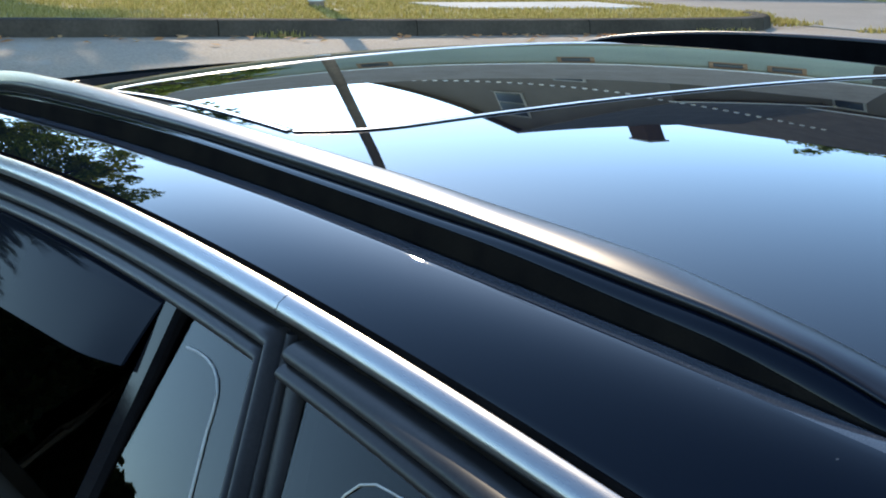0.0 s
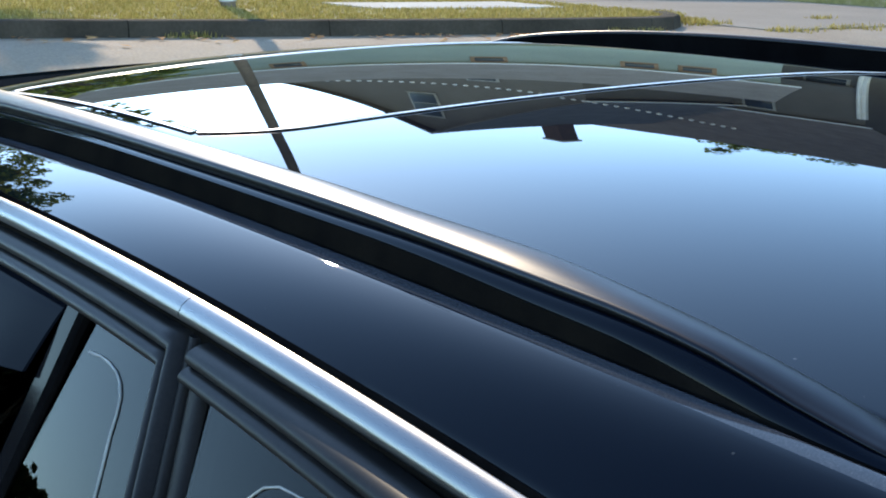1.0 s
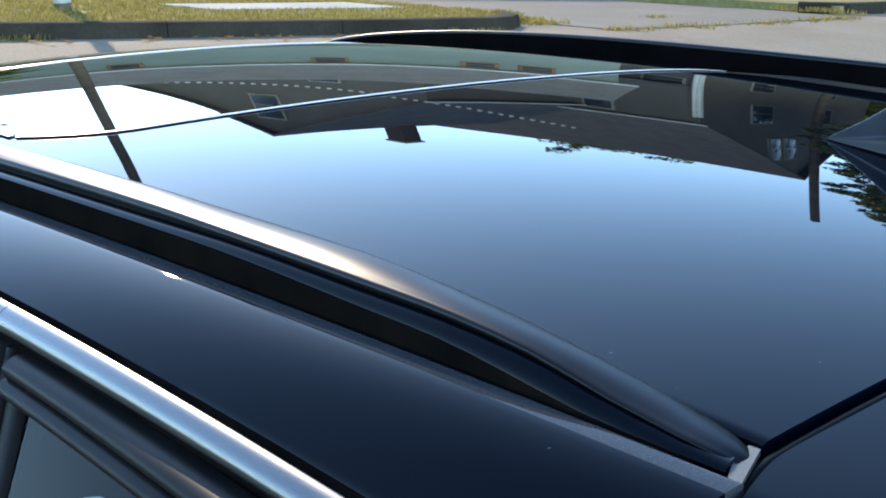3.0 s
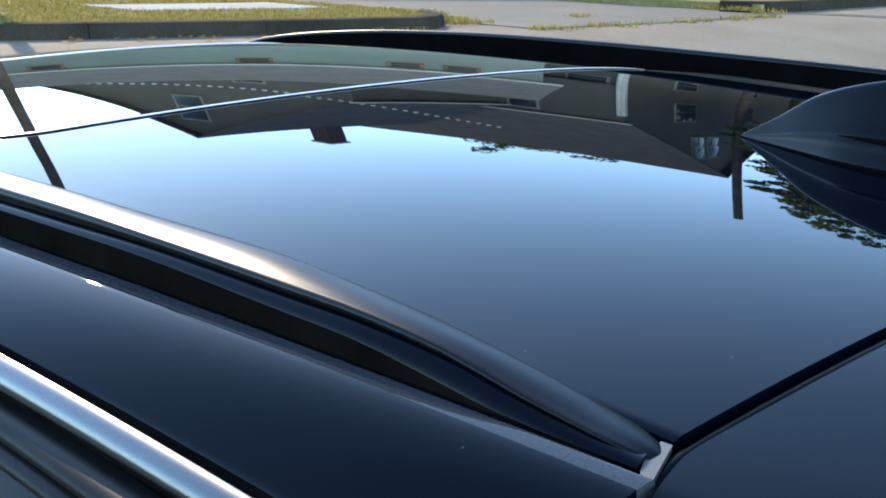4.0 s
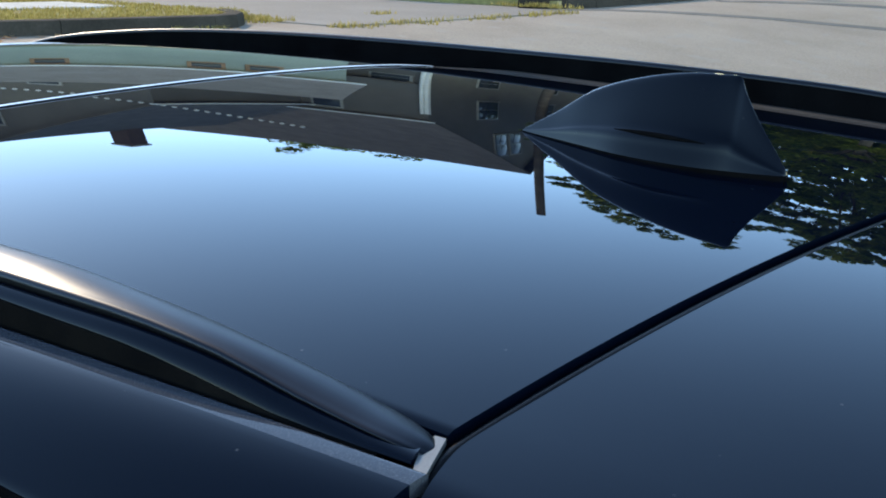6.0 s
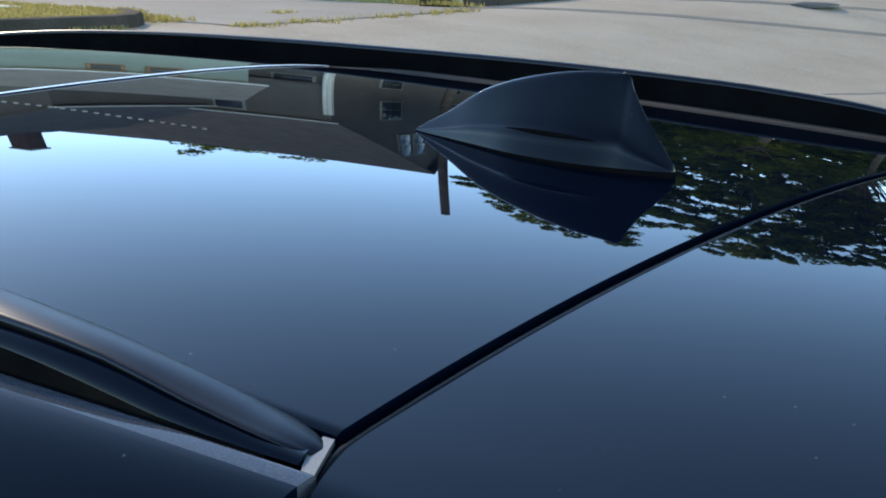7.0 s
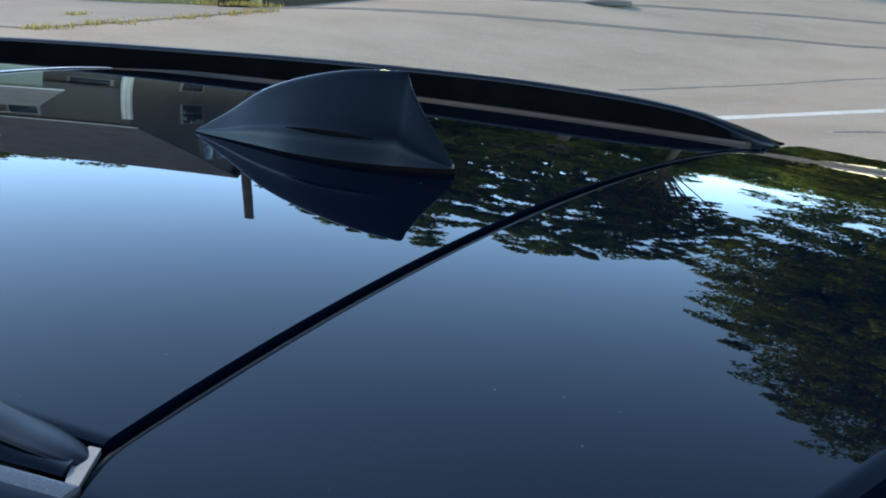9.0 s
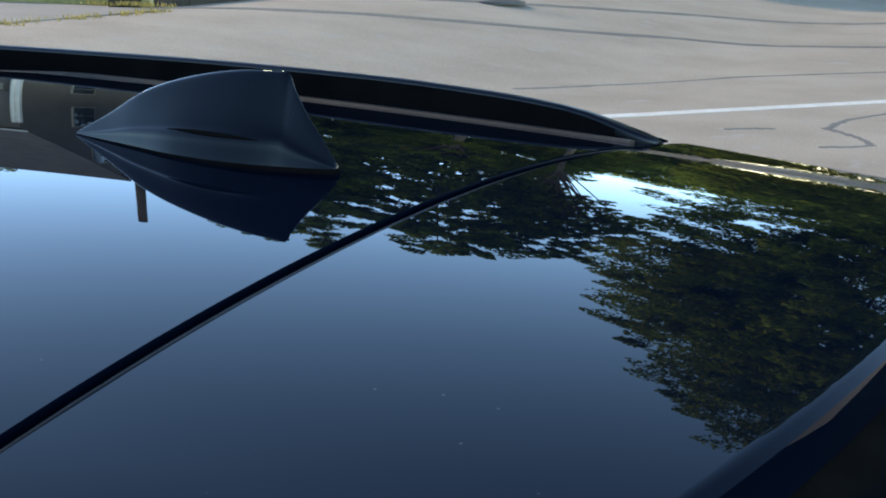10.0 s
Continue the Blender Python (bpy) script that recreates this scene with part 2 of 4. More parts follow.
def tube(points, radius, sides=8, bm=None, flat=1.0):
    """A round bar along points; radius a number or one per point."""
    pts = [Vector(p) for p in points]
    rad = radius if isinstance(radius, (list, tuple)) else [radius] * len(pts)
    rings = []
    for i, p in enumerate(pts):
        d = (pts[min(i + 1, len(pts) - 1)] - pts[max(i - 1, 0)]).normalized()
        side = d.cross(Vector((0, 0, 1)))
        side = side.normalized() if side.length > 0.05 else Vector((1, 0, 0))
        up = side.cross(d).normalized()
        rings.append([p + rad[i] * (math.cos(a) * side + flat * math.sin(a) * up) for a in [2 * math.pi * k / sides for k in range(sides)]])
    return loft(rings, bm=bm)


def spread(a, b, n):
    return [a + (b - a) * i / (n - 1) for i in range(n)]


def curve_at(keys):
    """A smooth function through (x, value) keys."""
    xs, ys = [k[0] for k in keys], [k[1] for k in keys]

    def at(x):
        x = min(max(x, xs[0]), xs[-1])
        i = max(i for i in range(len(xs) - 1) if xs[i] <= x)
        h = xs[i + 1] - xs[i]
        u = (x - xs[i]) / h

        def slope(k):
            if k == 0 or k == len(xs) - 1:
                j = 0 if k == 0 else k - 1
                return (ys[j + 1] - ys[j]) / (xs[j + 1] - xs[j])
            return (ys[k + 1] - ys[k - 1]) / (xs[k + 1] - xs[k - 1])

        return ((2 * u**3 - 3 * u**2 + 1) * ys[i] + (u**3 - 2 * u**2 + u) * h * slope(i)
                + (3 * u**2 - 2 * u**3) * ys[i + 1] + (u**3 - u**2) * h * slope(i + 1))

    return at


# ---- ground ----
def ground_z(x, y):
    """The lot is level, and rises ahead to a street that falls towards +y."""
    u = min(max((-x - 4.0) / 5.6, 0.0), 1.0)
    u = u * u * (3 - 2 * u)
    s = min(max(y, -14.0), 40.0)
    h = 0.56 + 0.045 * 2.2 * math.log1p(math.exp((8.6 - s) / 2.2))
    return u * h + 2.6 * (1 - math.exp(-max(0.0, -x - 16.0) / 14.0))


def on_ground(x, y, up=0.0):
    return (x, y, ground_z(x, y) + up)


def steps(*stops):
    """Grid lines: (from, to, step) runs joined."""
    out = []
    for a, b, s in stops:
        n = max(1, round((b - a) / s))
        out += [a + (b - a) * i / n for i in range(n)]
    return out + [stops[-1][1]]


gx = steps((-900, -200, 350), (-200, -40, 40), (-40, -14, 4), (-14, -3, 0.4), (-3, 20, 4), (20, 60, 20), (60, 900, 280))
gy = steps((-900, -200, 350), (-200, -40, 40), (-40, -14, 5), (-14, 40, 1.0), (40, 120, 20), (120, 900, 260))
bm = bmesh.new()
gv = [[bm.verts.new(on_ground(x, y)) for y in gy] for x in gx]
for i in range(len(gx) - 1):
    for j in range(len(gy) - 1):
        bm.faces.new((gv[i][j], gv[i + 1][j], gv[i + 1][j + 1], gv[i][j + 1]))
tagged(part("ground", bm, ASPHALT, smooth=60), "sunlit worn grey asphalt lot and street", "ground", kind="structure")


def patch(name, outline_x, ys, thick, up, mat, label, kind="structure", category=""):
    """A laid sheet between two x lines over a run of y, following the ground."""
    def top(u, y):
        x0, x1 = outline_x(y)
        x = x0 + (x1 - x0) * u
        return on_ground(x, y, up)
    ob = part(name, slab(top, spread(0, 1, 14), ys, thick), mat, smooth=30)
    return tagged(ob, label, category or name.split("_")[0], kind=kind)


KERB_X = -9.62


def lawn_edge(y):
    """The lawn ends in a rounded corner at the drive."""
    e = max(0.0, y - 7.3) / 1.2
    return KERB_X - 0.16 - 0.75 * e * e


patch("lawn", lambda y: (-30.0, lawn_edge(y)), steps((-14, 8.5, 0.45)), 0.3, 0.085, SOIL, "dry yellow-green lawn behind a kerb")
patch("driveway_apron", lambda y: (-22.0, KERB_X + 0.25), steps((8.55, 12.1, 0.4)), 0.2, 0.012, APRON, "old darker asphalt driveway apron")
patch("lawn_beyond", lambda y: (-30.0, KERB_X - 0.16), steps((12.4, 40, 1.2)), 0.3, 0.085, SOIL, "dry lawn behind a kerb beyond the driveway")
patch("walkway", lambda y: (-12.55, -11.55), steps((5.9, 8.0, 0.4)), 0.1, 0.10, CONCRETE, "pale concrete walkway slabs in the lawn")

# ---- the car: lines of its body ----
roof_mid = curve_at([(-2.75, 1.300), (-2.5, 1.372), (-2.25, 1.430), (-2.0, 1.4670), (-1.75, 1.4855), (-1.534, 1.4925), (-1.3, 1.4922), (-1.0, 1.4844), (-0.75, 1.4734), (-0.5, 1.4582), (-0.25, 1.4388), (0, 1.4152), (0.2, 1.3933)])
rail_in = curve_at([(-2.75, 1.375), (-2.32, 1.4336), (-2.0, 1.451), (-1.62, 1.4588), (-1.3, 1.4612), (-1.05, 1.4611), (-0.918, 1.4592), (-0.749, 1.4565), (-0.677, 1.4512), (-0.60, 1.4436), (-0.554, 1.4370), (-0.5, 1.4283), (-0.46, 1.4210), (-0.427, 1.4165)])
rail_out = curve_at([(-2.75, 1.373), (-2.22, 1.4315), (-2.0, 1.4445), (-1.53, 1.4562), (-1.25, 1.4582), (-0.992, 1.4575), (-0.863, 1.4548), (-0.704, 1.4500), (-0.637, 1.4472), (-0.562, 1.4395), (-0.519, 1.4304), (-0.47, 1.4222), (-0.427, 1.4163)])
rail_far = curve_at([(-2.75, 1.36), (-2.5, 1.395), (-2.30, 1.428), (-2.22, 1.4445), (-2.11, 1.459), (-1.95, 1.473), (-1.8, 1.481), (-1.62, 1.486), (-1.4, 1.487), (-1.2, 1.4855), (-1.02, 1.4832), (-0.87, 1.479), (-0.745, 1.4738), (-0.67, 1.4685), (-0.6, 1.4625), (-0.535, 1.4542), (-0.5, 1.4468), (-0.469, 1.437), (-0.437, 1.4275), (-0.425, 1.424)])
rail_edge = curve_at([(-2.75, 0.014), (-2.2, 0.0145), (-1.53, 0.0114), (-0.99, 0.0110), (-0.86, 0.0085), (-0.7, 0.0085), (-0.56, 0.0065), (-0.517, 0.005), (-0.427, 0.003)])
rail_band = curve_at([(-2.75, 0.008), (-2.2, 0.0081), (-1.53, 0.0052), (-0.985, 0.0058), (-0.857, 0.0072), (-0.69, 0.0095), (-0.63, 0.0105), (-0.558, 0.013), (-0.515, 0.0105), (-0.427, 0.003)])


def roof_z(x, y):
    a = abs(y)
    fall = 0.25 * max(0.0, y - 0.2) ** 2 * min(1.0, max(0.0, (-1.2 - x) / 0.5))
    return roof_mid(x) - 0.126 * y * y - 0.03 * y**4 - 3.8 * max(0.0, a - 0.54) ** 2 - fall


def shoulder_z(x):
    return 1.426 - 0.02 * (x + 1.2) ** 2 - 0.010 * max(0.0, -1.2 - x) ** 1.3


def trim_z(x):
    return 1.397 - 0.052 * (x + 1.33) ** 2


def side_y(z):
    return 0.668 + 0.60 * (1.345 - z)


def sweep(xs, section, side=1, bm=None):
    """A bar along the car: section(x) gives its (outward, z) points, on the near (-1) or the far side (1)."""
    return loft([[(x, side * a, z) for a, z in section(x)] for x in xs], bm=bm)


car = thing("estate_car", "black-blue estate car with satin rails and panoramic roof, parked", "car")
NEAR, FAR = -1, 1

SEAM_X = -0.425


def seam_x(y):
    """The gap before the tailgate, turning back at its ends."""
    return SEAM_X + 0.36 * min(max(0.0, math.sqrt((abs(y) - 0.534) ** 2 + 0.00012) * 0.5 + (abs(y) - 0.534) * 0.5), 0.05)


# roof skin and glass
def roof_half(x):
    """Half the width of the roof skin, which reaches in under the rail's end."""
    return 0.519 + 0.004 * min(1.0, max(0.0, (x + 0.58) / 0.10)) ** 1.5


def roof_skin(x, v):
    w = roof_half(x)
    y = v * w
    return (x, y, roof_z(x, y) - 40.0 * max(0.0, abs(y) - w + 0.006) ** 2)


part("roof_panel", slab(roof_skin, steps((-2.46, -0.6, 0.05), (-0.6, SEAM_X - 0.007, 0.02)), steps((-1, -0.975, 0.005), (-0.975, 0.975, 0.05), (0.975, 1, 0.005)), 0.014), PAINT, car, "glossy black-blue roof skin")


def glass_rear(y):
    a = abs(y)
    return -1.203 - 0.33 * y * y - 0.055 * (max(0.0, a - 0.395) / 0.099) ** 2.5


def glass_front(y):
    a = abs(y)
    return -1.79 - 0.42 * y * y + 0.012 * (max(0.0, a - 0.46) / 0.034) ** 2


def glass_top(u, y):
    x = glass_front(y) + (glass_rear(y) - glass_front(y)) * u
    return (x, y, roof_z(x, y) + 0.0022)


part("roof_glass", slab(glass_top, spread(0, 1, 40), spread(-0.494, 0.494, 61), 0.004), PANO, car, "black panoramic glass panel")


def strip(points, width, height, mat, name, parent, label="", sink=0.001):
    """A low rounded bead laid along points on the roof."""
    rings = []
    pts = [Vector(p) for p in points]
    for i, p in enumerate(pts):
        d = (pts[min(i + 1, len(pts) - 1)] - pts[max(i - 1, 0)]).normalized()
        side = d.cross(Vector((0, 0, 1))).normalized()
        up = side.cross(d)
        rings.append([p + w * width / 2 * side + h * height * up - sink * up for w, h in ((-1, 0), (-0.75, 0.75), (-0.3, 1), (0.3, 1), (0.75, 0.75), (1, 0))])
    return part(name, loft(rings), mat, parent, label, smooth=60)


ys = spread(-0.494, 0.494, 61)
rear_line = [(glass_rear(y), y, roof_z(glass_rear(y), y) + 0.002) for y in ys]
front_line = [(glass_front(y), y, roof_z(glass_front(y), y) + 0.002) for y in ys]
strip(rear_line, 0.0095, 0.0008, EDGE, "glass_edge", car, "pale edge of the roof glass")
strip(front_line, 0.013, 0.0022, EDGE, "glass_edge", car, "pale edge of the roof glass")
for s in (NEAR, FAR):
    strip([(x, s * 0.4965, roof_z(x, s * 0.4965) + 0.002) for x in spread(-1.90, -1.345, 24)], 0.0085, 0.0009, EDGE, "glass_edge", car, "pale edge of the roof glass")

strip([(x, FAR * 0.504, roof_z(x, 0.504)) for x in spread(-1.95, -0.45, 50)], 0.030, 0.0045, MOULD, "ditch_moulding", car, "dusty grey moulding beside the rail")

# each side: rail, ditch, shoulder, trims, seals
def rail_lines(x, s):
    """Heights of the blade's inner and outer edge, the round edge's foot and the painted band's foot."""
    zi, zo = (rail_in(x), rail_out(x)) if s < 0 else (rail_far(x), rail_far(x) - 0.0035)
    eb = zo - rail_edge(x)
    return zi, zo, eb, eb - rail_band(x)


def rail_section(x, s):
    """A broad blade with a rounded inner edge, a crowned top that leans outwards and a round outer edge, cut back below."""
    zi, zo, eb, lb = rail_lines(x, s)
    e = min(1.0, max(0.0, (x + 0.462) / 0.035))
    pull = 1 - math.sqrt(max(0.0, 1 - e * e)) if e else 0.0
    low = zi - 0.012
    inner = [(0.5215, low), (0.5215, zi - 0.0045), (0.5218, zi - 0.0028), (0.5226, zi - 0.0014), (0.5238, zi - 0.0004)]
    top = [(0.5252 + 0.0233 * u, zi + (zo - zi) * u + 0.0009 * math.sin(math.pi * u) - 0.0008 * u**4) for u in spread(0, 1, 9)]
    r = (zo - eb) / 2
    edge = [(0.5485 + 0.0036 * math.sin(a), zo - 0.0008 - r + r * math.cos(a)) for a in [math.pi * k / 7 for k in range(1, 8)]]
    pts = inner + top + edge + [(0.543, eb + 0.0006), (0.541, min(low, eb - 0.002))]
    return [(a + (0.537 - a) * 0.75 * pull, h - 0.005 * pull) for a, h in pts]


def foot_section(x, s):
    """The matte black side below the painted band."""
    zi, zo, eb, lb = rail_lines(x, s)
    low = shoulder_z(x) - 0.014
    return [(0.530, low), (0.530, lb + 0.0005), (0.5572, lb + 0.0012), (0.5582, lb + 0.0002), (0.5590, min(lb - 0.001, shoulder_z(x) - 0.005)), (0.5590, low)]


def inner_section(x, s):
    """The black upright side that faces the roof."""
    zi = rail_lines(x, s)[0]
    low = min(zi - 0.012, roof_z(x, 0.52)) - 0.012
    return [(0.5206, low), (0.5206, zi - 0.0052), (0.5212, zi - 0.0046), (0.5260, zi - 0.0050), (0.5260, low)]


def ledge_section(x, s):
    """The painted band just under the blade."""
    zi, zo, eb, lb = rail_lines(x, s)
    d = eb - lb
    return [(0.540, lb), (0.540, eb + 0.001), (0.5475, eb + 0.0004), (0.5510, eb - 0.10 * d + 0.0008), (0.5545, eb - 0.42 * d + 0.0014), (0.5574, eb - 0.80 * d + 0.0016), (0.5580, lb + 0.0016), (0.5570, lb + 0.0004)]


def slanted(xs, section, s):
    """A bar along the car whose rear end is cut aslant."""
    rings = []
    for x in xs:
        k = 0.42 * min(1.0, max(0.0, (x + 0.53) / 0.09))
        rings.append([(x + k * (a - 0.5385), s * a, z) for a, z in section(x, s)])
    return loft(rings)


def ditch_section(x):
    z = shoulder_z(x)
    return [(0.5225, z - 0.022), (0.5225, z - 0.014), (0.552, z - 0.013), (0.5560, z - 0.0085), (0.5592, z - 0.0062), (0.5612, z - 0.0050), (0.5625, z - 0.0050), (0.5625, z - 0.022)]


def flange_section(x):
    """The narrow flat edge beside the channel, rolling over at a soft crease."""
    z = shoulder_z(x)
    pts = [(0.5622, z - 0.010), (0.5622, z - 0.0030), (0.5627, z - 0.0018), (0.5637, z - 0.0012)]
    return pts + [(0.5650 + u, z - 0.0013 - 0.12 * u - 3.2 * u * u) for u in spread(0.0, 0.0105, 7)] + [(0.5755, z - 0.012)]


def shoulder_section(x):
    """The panel that rolls from the crease down to the window strip."""
    z, t = shoulder_z(x), trim_z(x)
    y0, z0 = 0.5755, z - 0.0013 - 0.12 * 0.0105 - 3.2 * 0.0105**2
    w = 0.645 - y0
    a = 0.187
    pts = [(y0, z0 - 0.012), (y0, z0)]
    q, bend = 0.006, 9.4
    for u in spread(0.0015, q, 6):
        pts.append((y0 + u, z0 - a * u - bend * u * u))
    zq, aq = z0 - a * q - bend * q * q, a + 2 * bend * q
    b = (zq - t - aq * (w - q)) / (w - q) ** 2
    pts += [(y0 + q + u, zq - aq * u - b * u * u) for u in spread(0.004, w - q, 13)]
    return pts + [(0.645, t - 0.012), (0.60, t - 0.02)]


def trim_section(x):
    t = trim_z(x)
    return [(0.6488, t - 0.0045), (0.6493, t - 0.0022), (0.6510, t - 0.0020), (0.6560, t - 0.0046), (0.6605, t - 0.008), (0.6630, t - 0.0125), (0.6638, t - 0.0165), (0.6625, t - 0.0185), (0.656, t - 0.018)]


def lip_section(x):
    t = trim_z(x)
    return [(0.6442, t - 0.010), (0.6442, t + 0.0004), (0.6456, t + 0.0012), (0.6474, t + 0.0006), (0.6486, t - 0.0012), (0.6490, t - 0.010)]


def backing_section(x):
    t = trim_z(x)
    return [(0.640, t - 0.012), (0.6555, t - 0.016), (0.6575, t - 0.030), (0.6625, t - 0.062), (0.645, t - 0.062)]


for s in (NEAR, FAR):
    xs = steps((-2.7, -0.48, 0.03), (-0.48, -0.428, 0.004))
    rail = part("roof_rail", slanted(xs, rail_section, s), SATIN, car, "satin dark metal roof rail", smooth=50)
    part("rail_foot", slanted(steps((-2.7, -0.455, 0.03)), foot_section, s), MATTE, rail)
    part("rail_inner_side", slanted(steps((-2.7, -0.47, 0.03)), inner_section, s), SEALBLACK, rail, "black inner side of the rail")
    part("rail_ledge", slanted(steps((-2.7, -0.434, 0.03)), ledge_section, s), PAINT, rail)
    part("roof_ditch", sweep(steps((-2.46, -0.455, 0.06)), ditch_section, s), DITCH, car, "dusty black channel beside the rail", smooth=30)
    part("shoulder_panel", sweep(steps((-2.7, SEAM_X + 0.014, 0.05)), shoulder_section, s), PAINT, car, "glossy black-blue side panel above the windows", smooth=50)
    part("shoulder_edge", sweep(steps((-2.7, SEAM_X + 0.014, 0.05)), flange_section, s), FLANGE, car, "dusty flat edge of the side panel", smooth=50)
    part("trim_lip", sweep(steps((-2.6, -0.414, 0.05)), lip_section, s), SEALBLACK, car, "thin black rubber lip")
    part("window_trim", sweep(steps((-2.5, -1.0156, 0.05)), trim_section, s), ALU, car, "satin aluminium window strip", smooth=60)
    part("window_trim", sweep(steps((-1.0145, -0.30, 0.05)), trim_section, s), ALU, car, "satin aluminium window strip", smooth=60)
    part("window_backing", sweep(steps((-2.5, -0.30, 0.05)), backing_section, s), MATTE, car, smooth=30)

# side glazing: one sloped plane a side
def turned_seal(points, section, side):
    """A profile carried along (x, z) points of the window plane with mitred corners; section: (inwards, outwards)."""
    ps = [Vector(p) for p in points]
    ways = [(b - a).normalized() for a, b in zip(ps, ps[1:])]
    rings = []
    for i, p in enumerate(ps):
        n = [Vector((d.y, -d.x)) for d in (ways[max(i - 1, 0)], ways[min(i, len(ways) - 1)])]
        m = (n[0] + n[1]) / (1 + n[0].dot(n[1]))
        ring = []
        for c, o in section:
            q = p + m * c
            ring.append((q.x, side * (side_y(q.y) + o), q.y))
        rings.append(ring)
    return loft(rings)


def beads(*rounds, back=-0.006):
    """A section of round beads side by side: (from, to, height) each."""
    out = [(rounds[0][0], back)]
    for c0, c1, h in rounds:
        out += [((c0 + c1) / 2 - (c1 - c0) / 2 * math.cos(a), 0.003 + h * math.sin(a)) for a in [math.pi * k / 9 for k in range(10)]]
    return out + [(rounds[-1][1], back)]


def pane(name, corners, mat, parent, side, out=0.0, thick=0.005, label="", rows=8, steep=0.0):
    """A slab on the sloped window plane between top and bottom (x, z) corners: top left, top right, bottom right, bottom left."""
    (ax, az), (bx, bz), (cx, cz), (dx, dz) = corners
    bm = bmesh.new()
    layers = []
    for o in (out, out - thick):
        grid = []
        for i in range(rows + 1):
            u = i / rows
            lx, lz, rx, rz = ax + (dx - ax) * u, az + (dz - az) * u, bx + (cx - bx) * u, bz + (cz - bz) * u
            grid.append([bm.verts.new((x, side * (side_y(z) + o - steep * (1.345 - z)), z)) for x, z in [(lx + (rx - lx) * k / rows, lz + (rz - lz) * k / rows) for k in range(rows + 1)]])
        layers.append(grid)
    n = rows
    for g in layers:
        for i in range(n):
            for j in range(n):
                bm.faces.new((g[i][j], g[i][j + 1], g[i + 1][j + 1], g[i + 1][j]))
    f, b = layers
    for j in range(n):
        for i in (0, n):
            bm.faces.new((f[i][j], f[i][j + 1], b[i][j + 1], b[i][j]))
            bm.faces.new((f[j][i], f[j + 1][i], b[j + 1][i], b[j][i]))
    ob = part(name, bm, mat, parent, label, smooth=30)
    ob.visible_shadow = mat != WINDOW
    return ob


def upright(name, top, bottom, z_top, mat, parent, side, out, bulge, label=""):
    """A round-faced upright on the sloped window plane; top and bottom give its (front, rear) x."""
    rings = []
    for u in spread(0, 1, 12):
        z = z_top + (0.99 - z_top) * u
        a, b = top[0] + (bottom[0] - top[0]) * u, top[1] + (bottom[1] - top[1]) * u
        y = side_y(z) + out
        face = [(a + (b - a) * (0.5 - 0.5 * math.cos(math.pi * k / 10)), y - 0.002 + bulge * math.sin(math.pi * k / 10) ** 0.8) for k in range(11)]
        rings.append([(x, side * o, z) for x, o in [(a, y - 0.02)] + face + [(b, y - 0.02)]])
    return part(name, loft(rings), mat, parent, label, smooth=50)


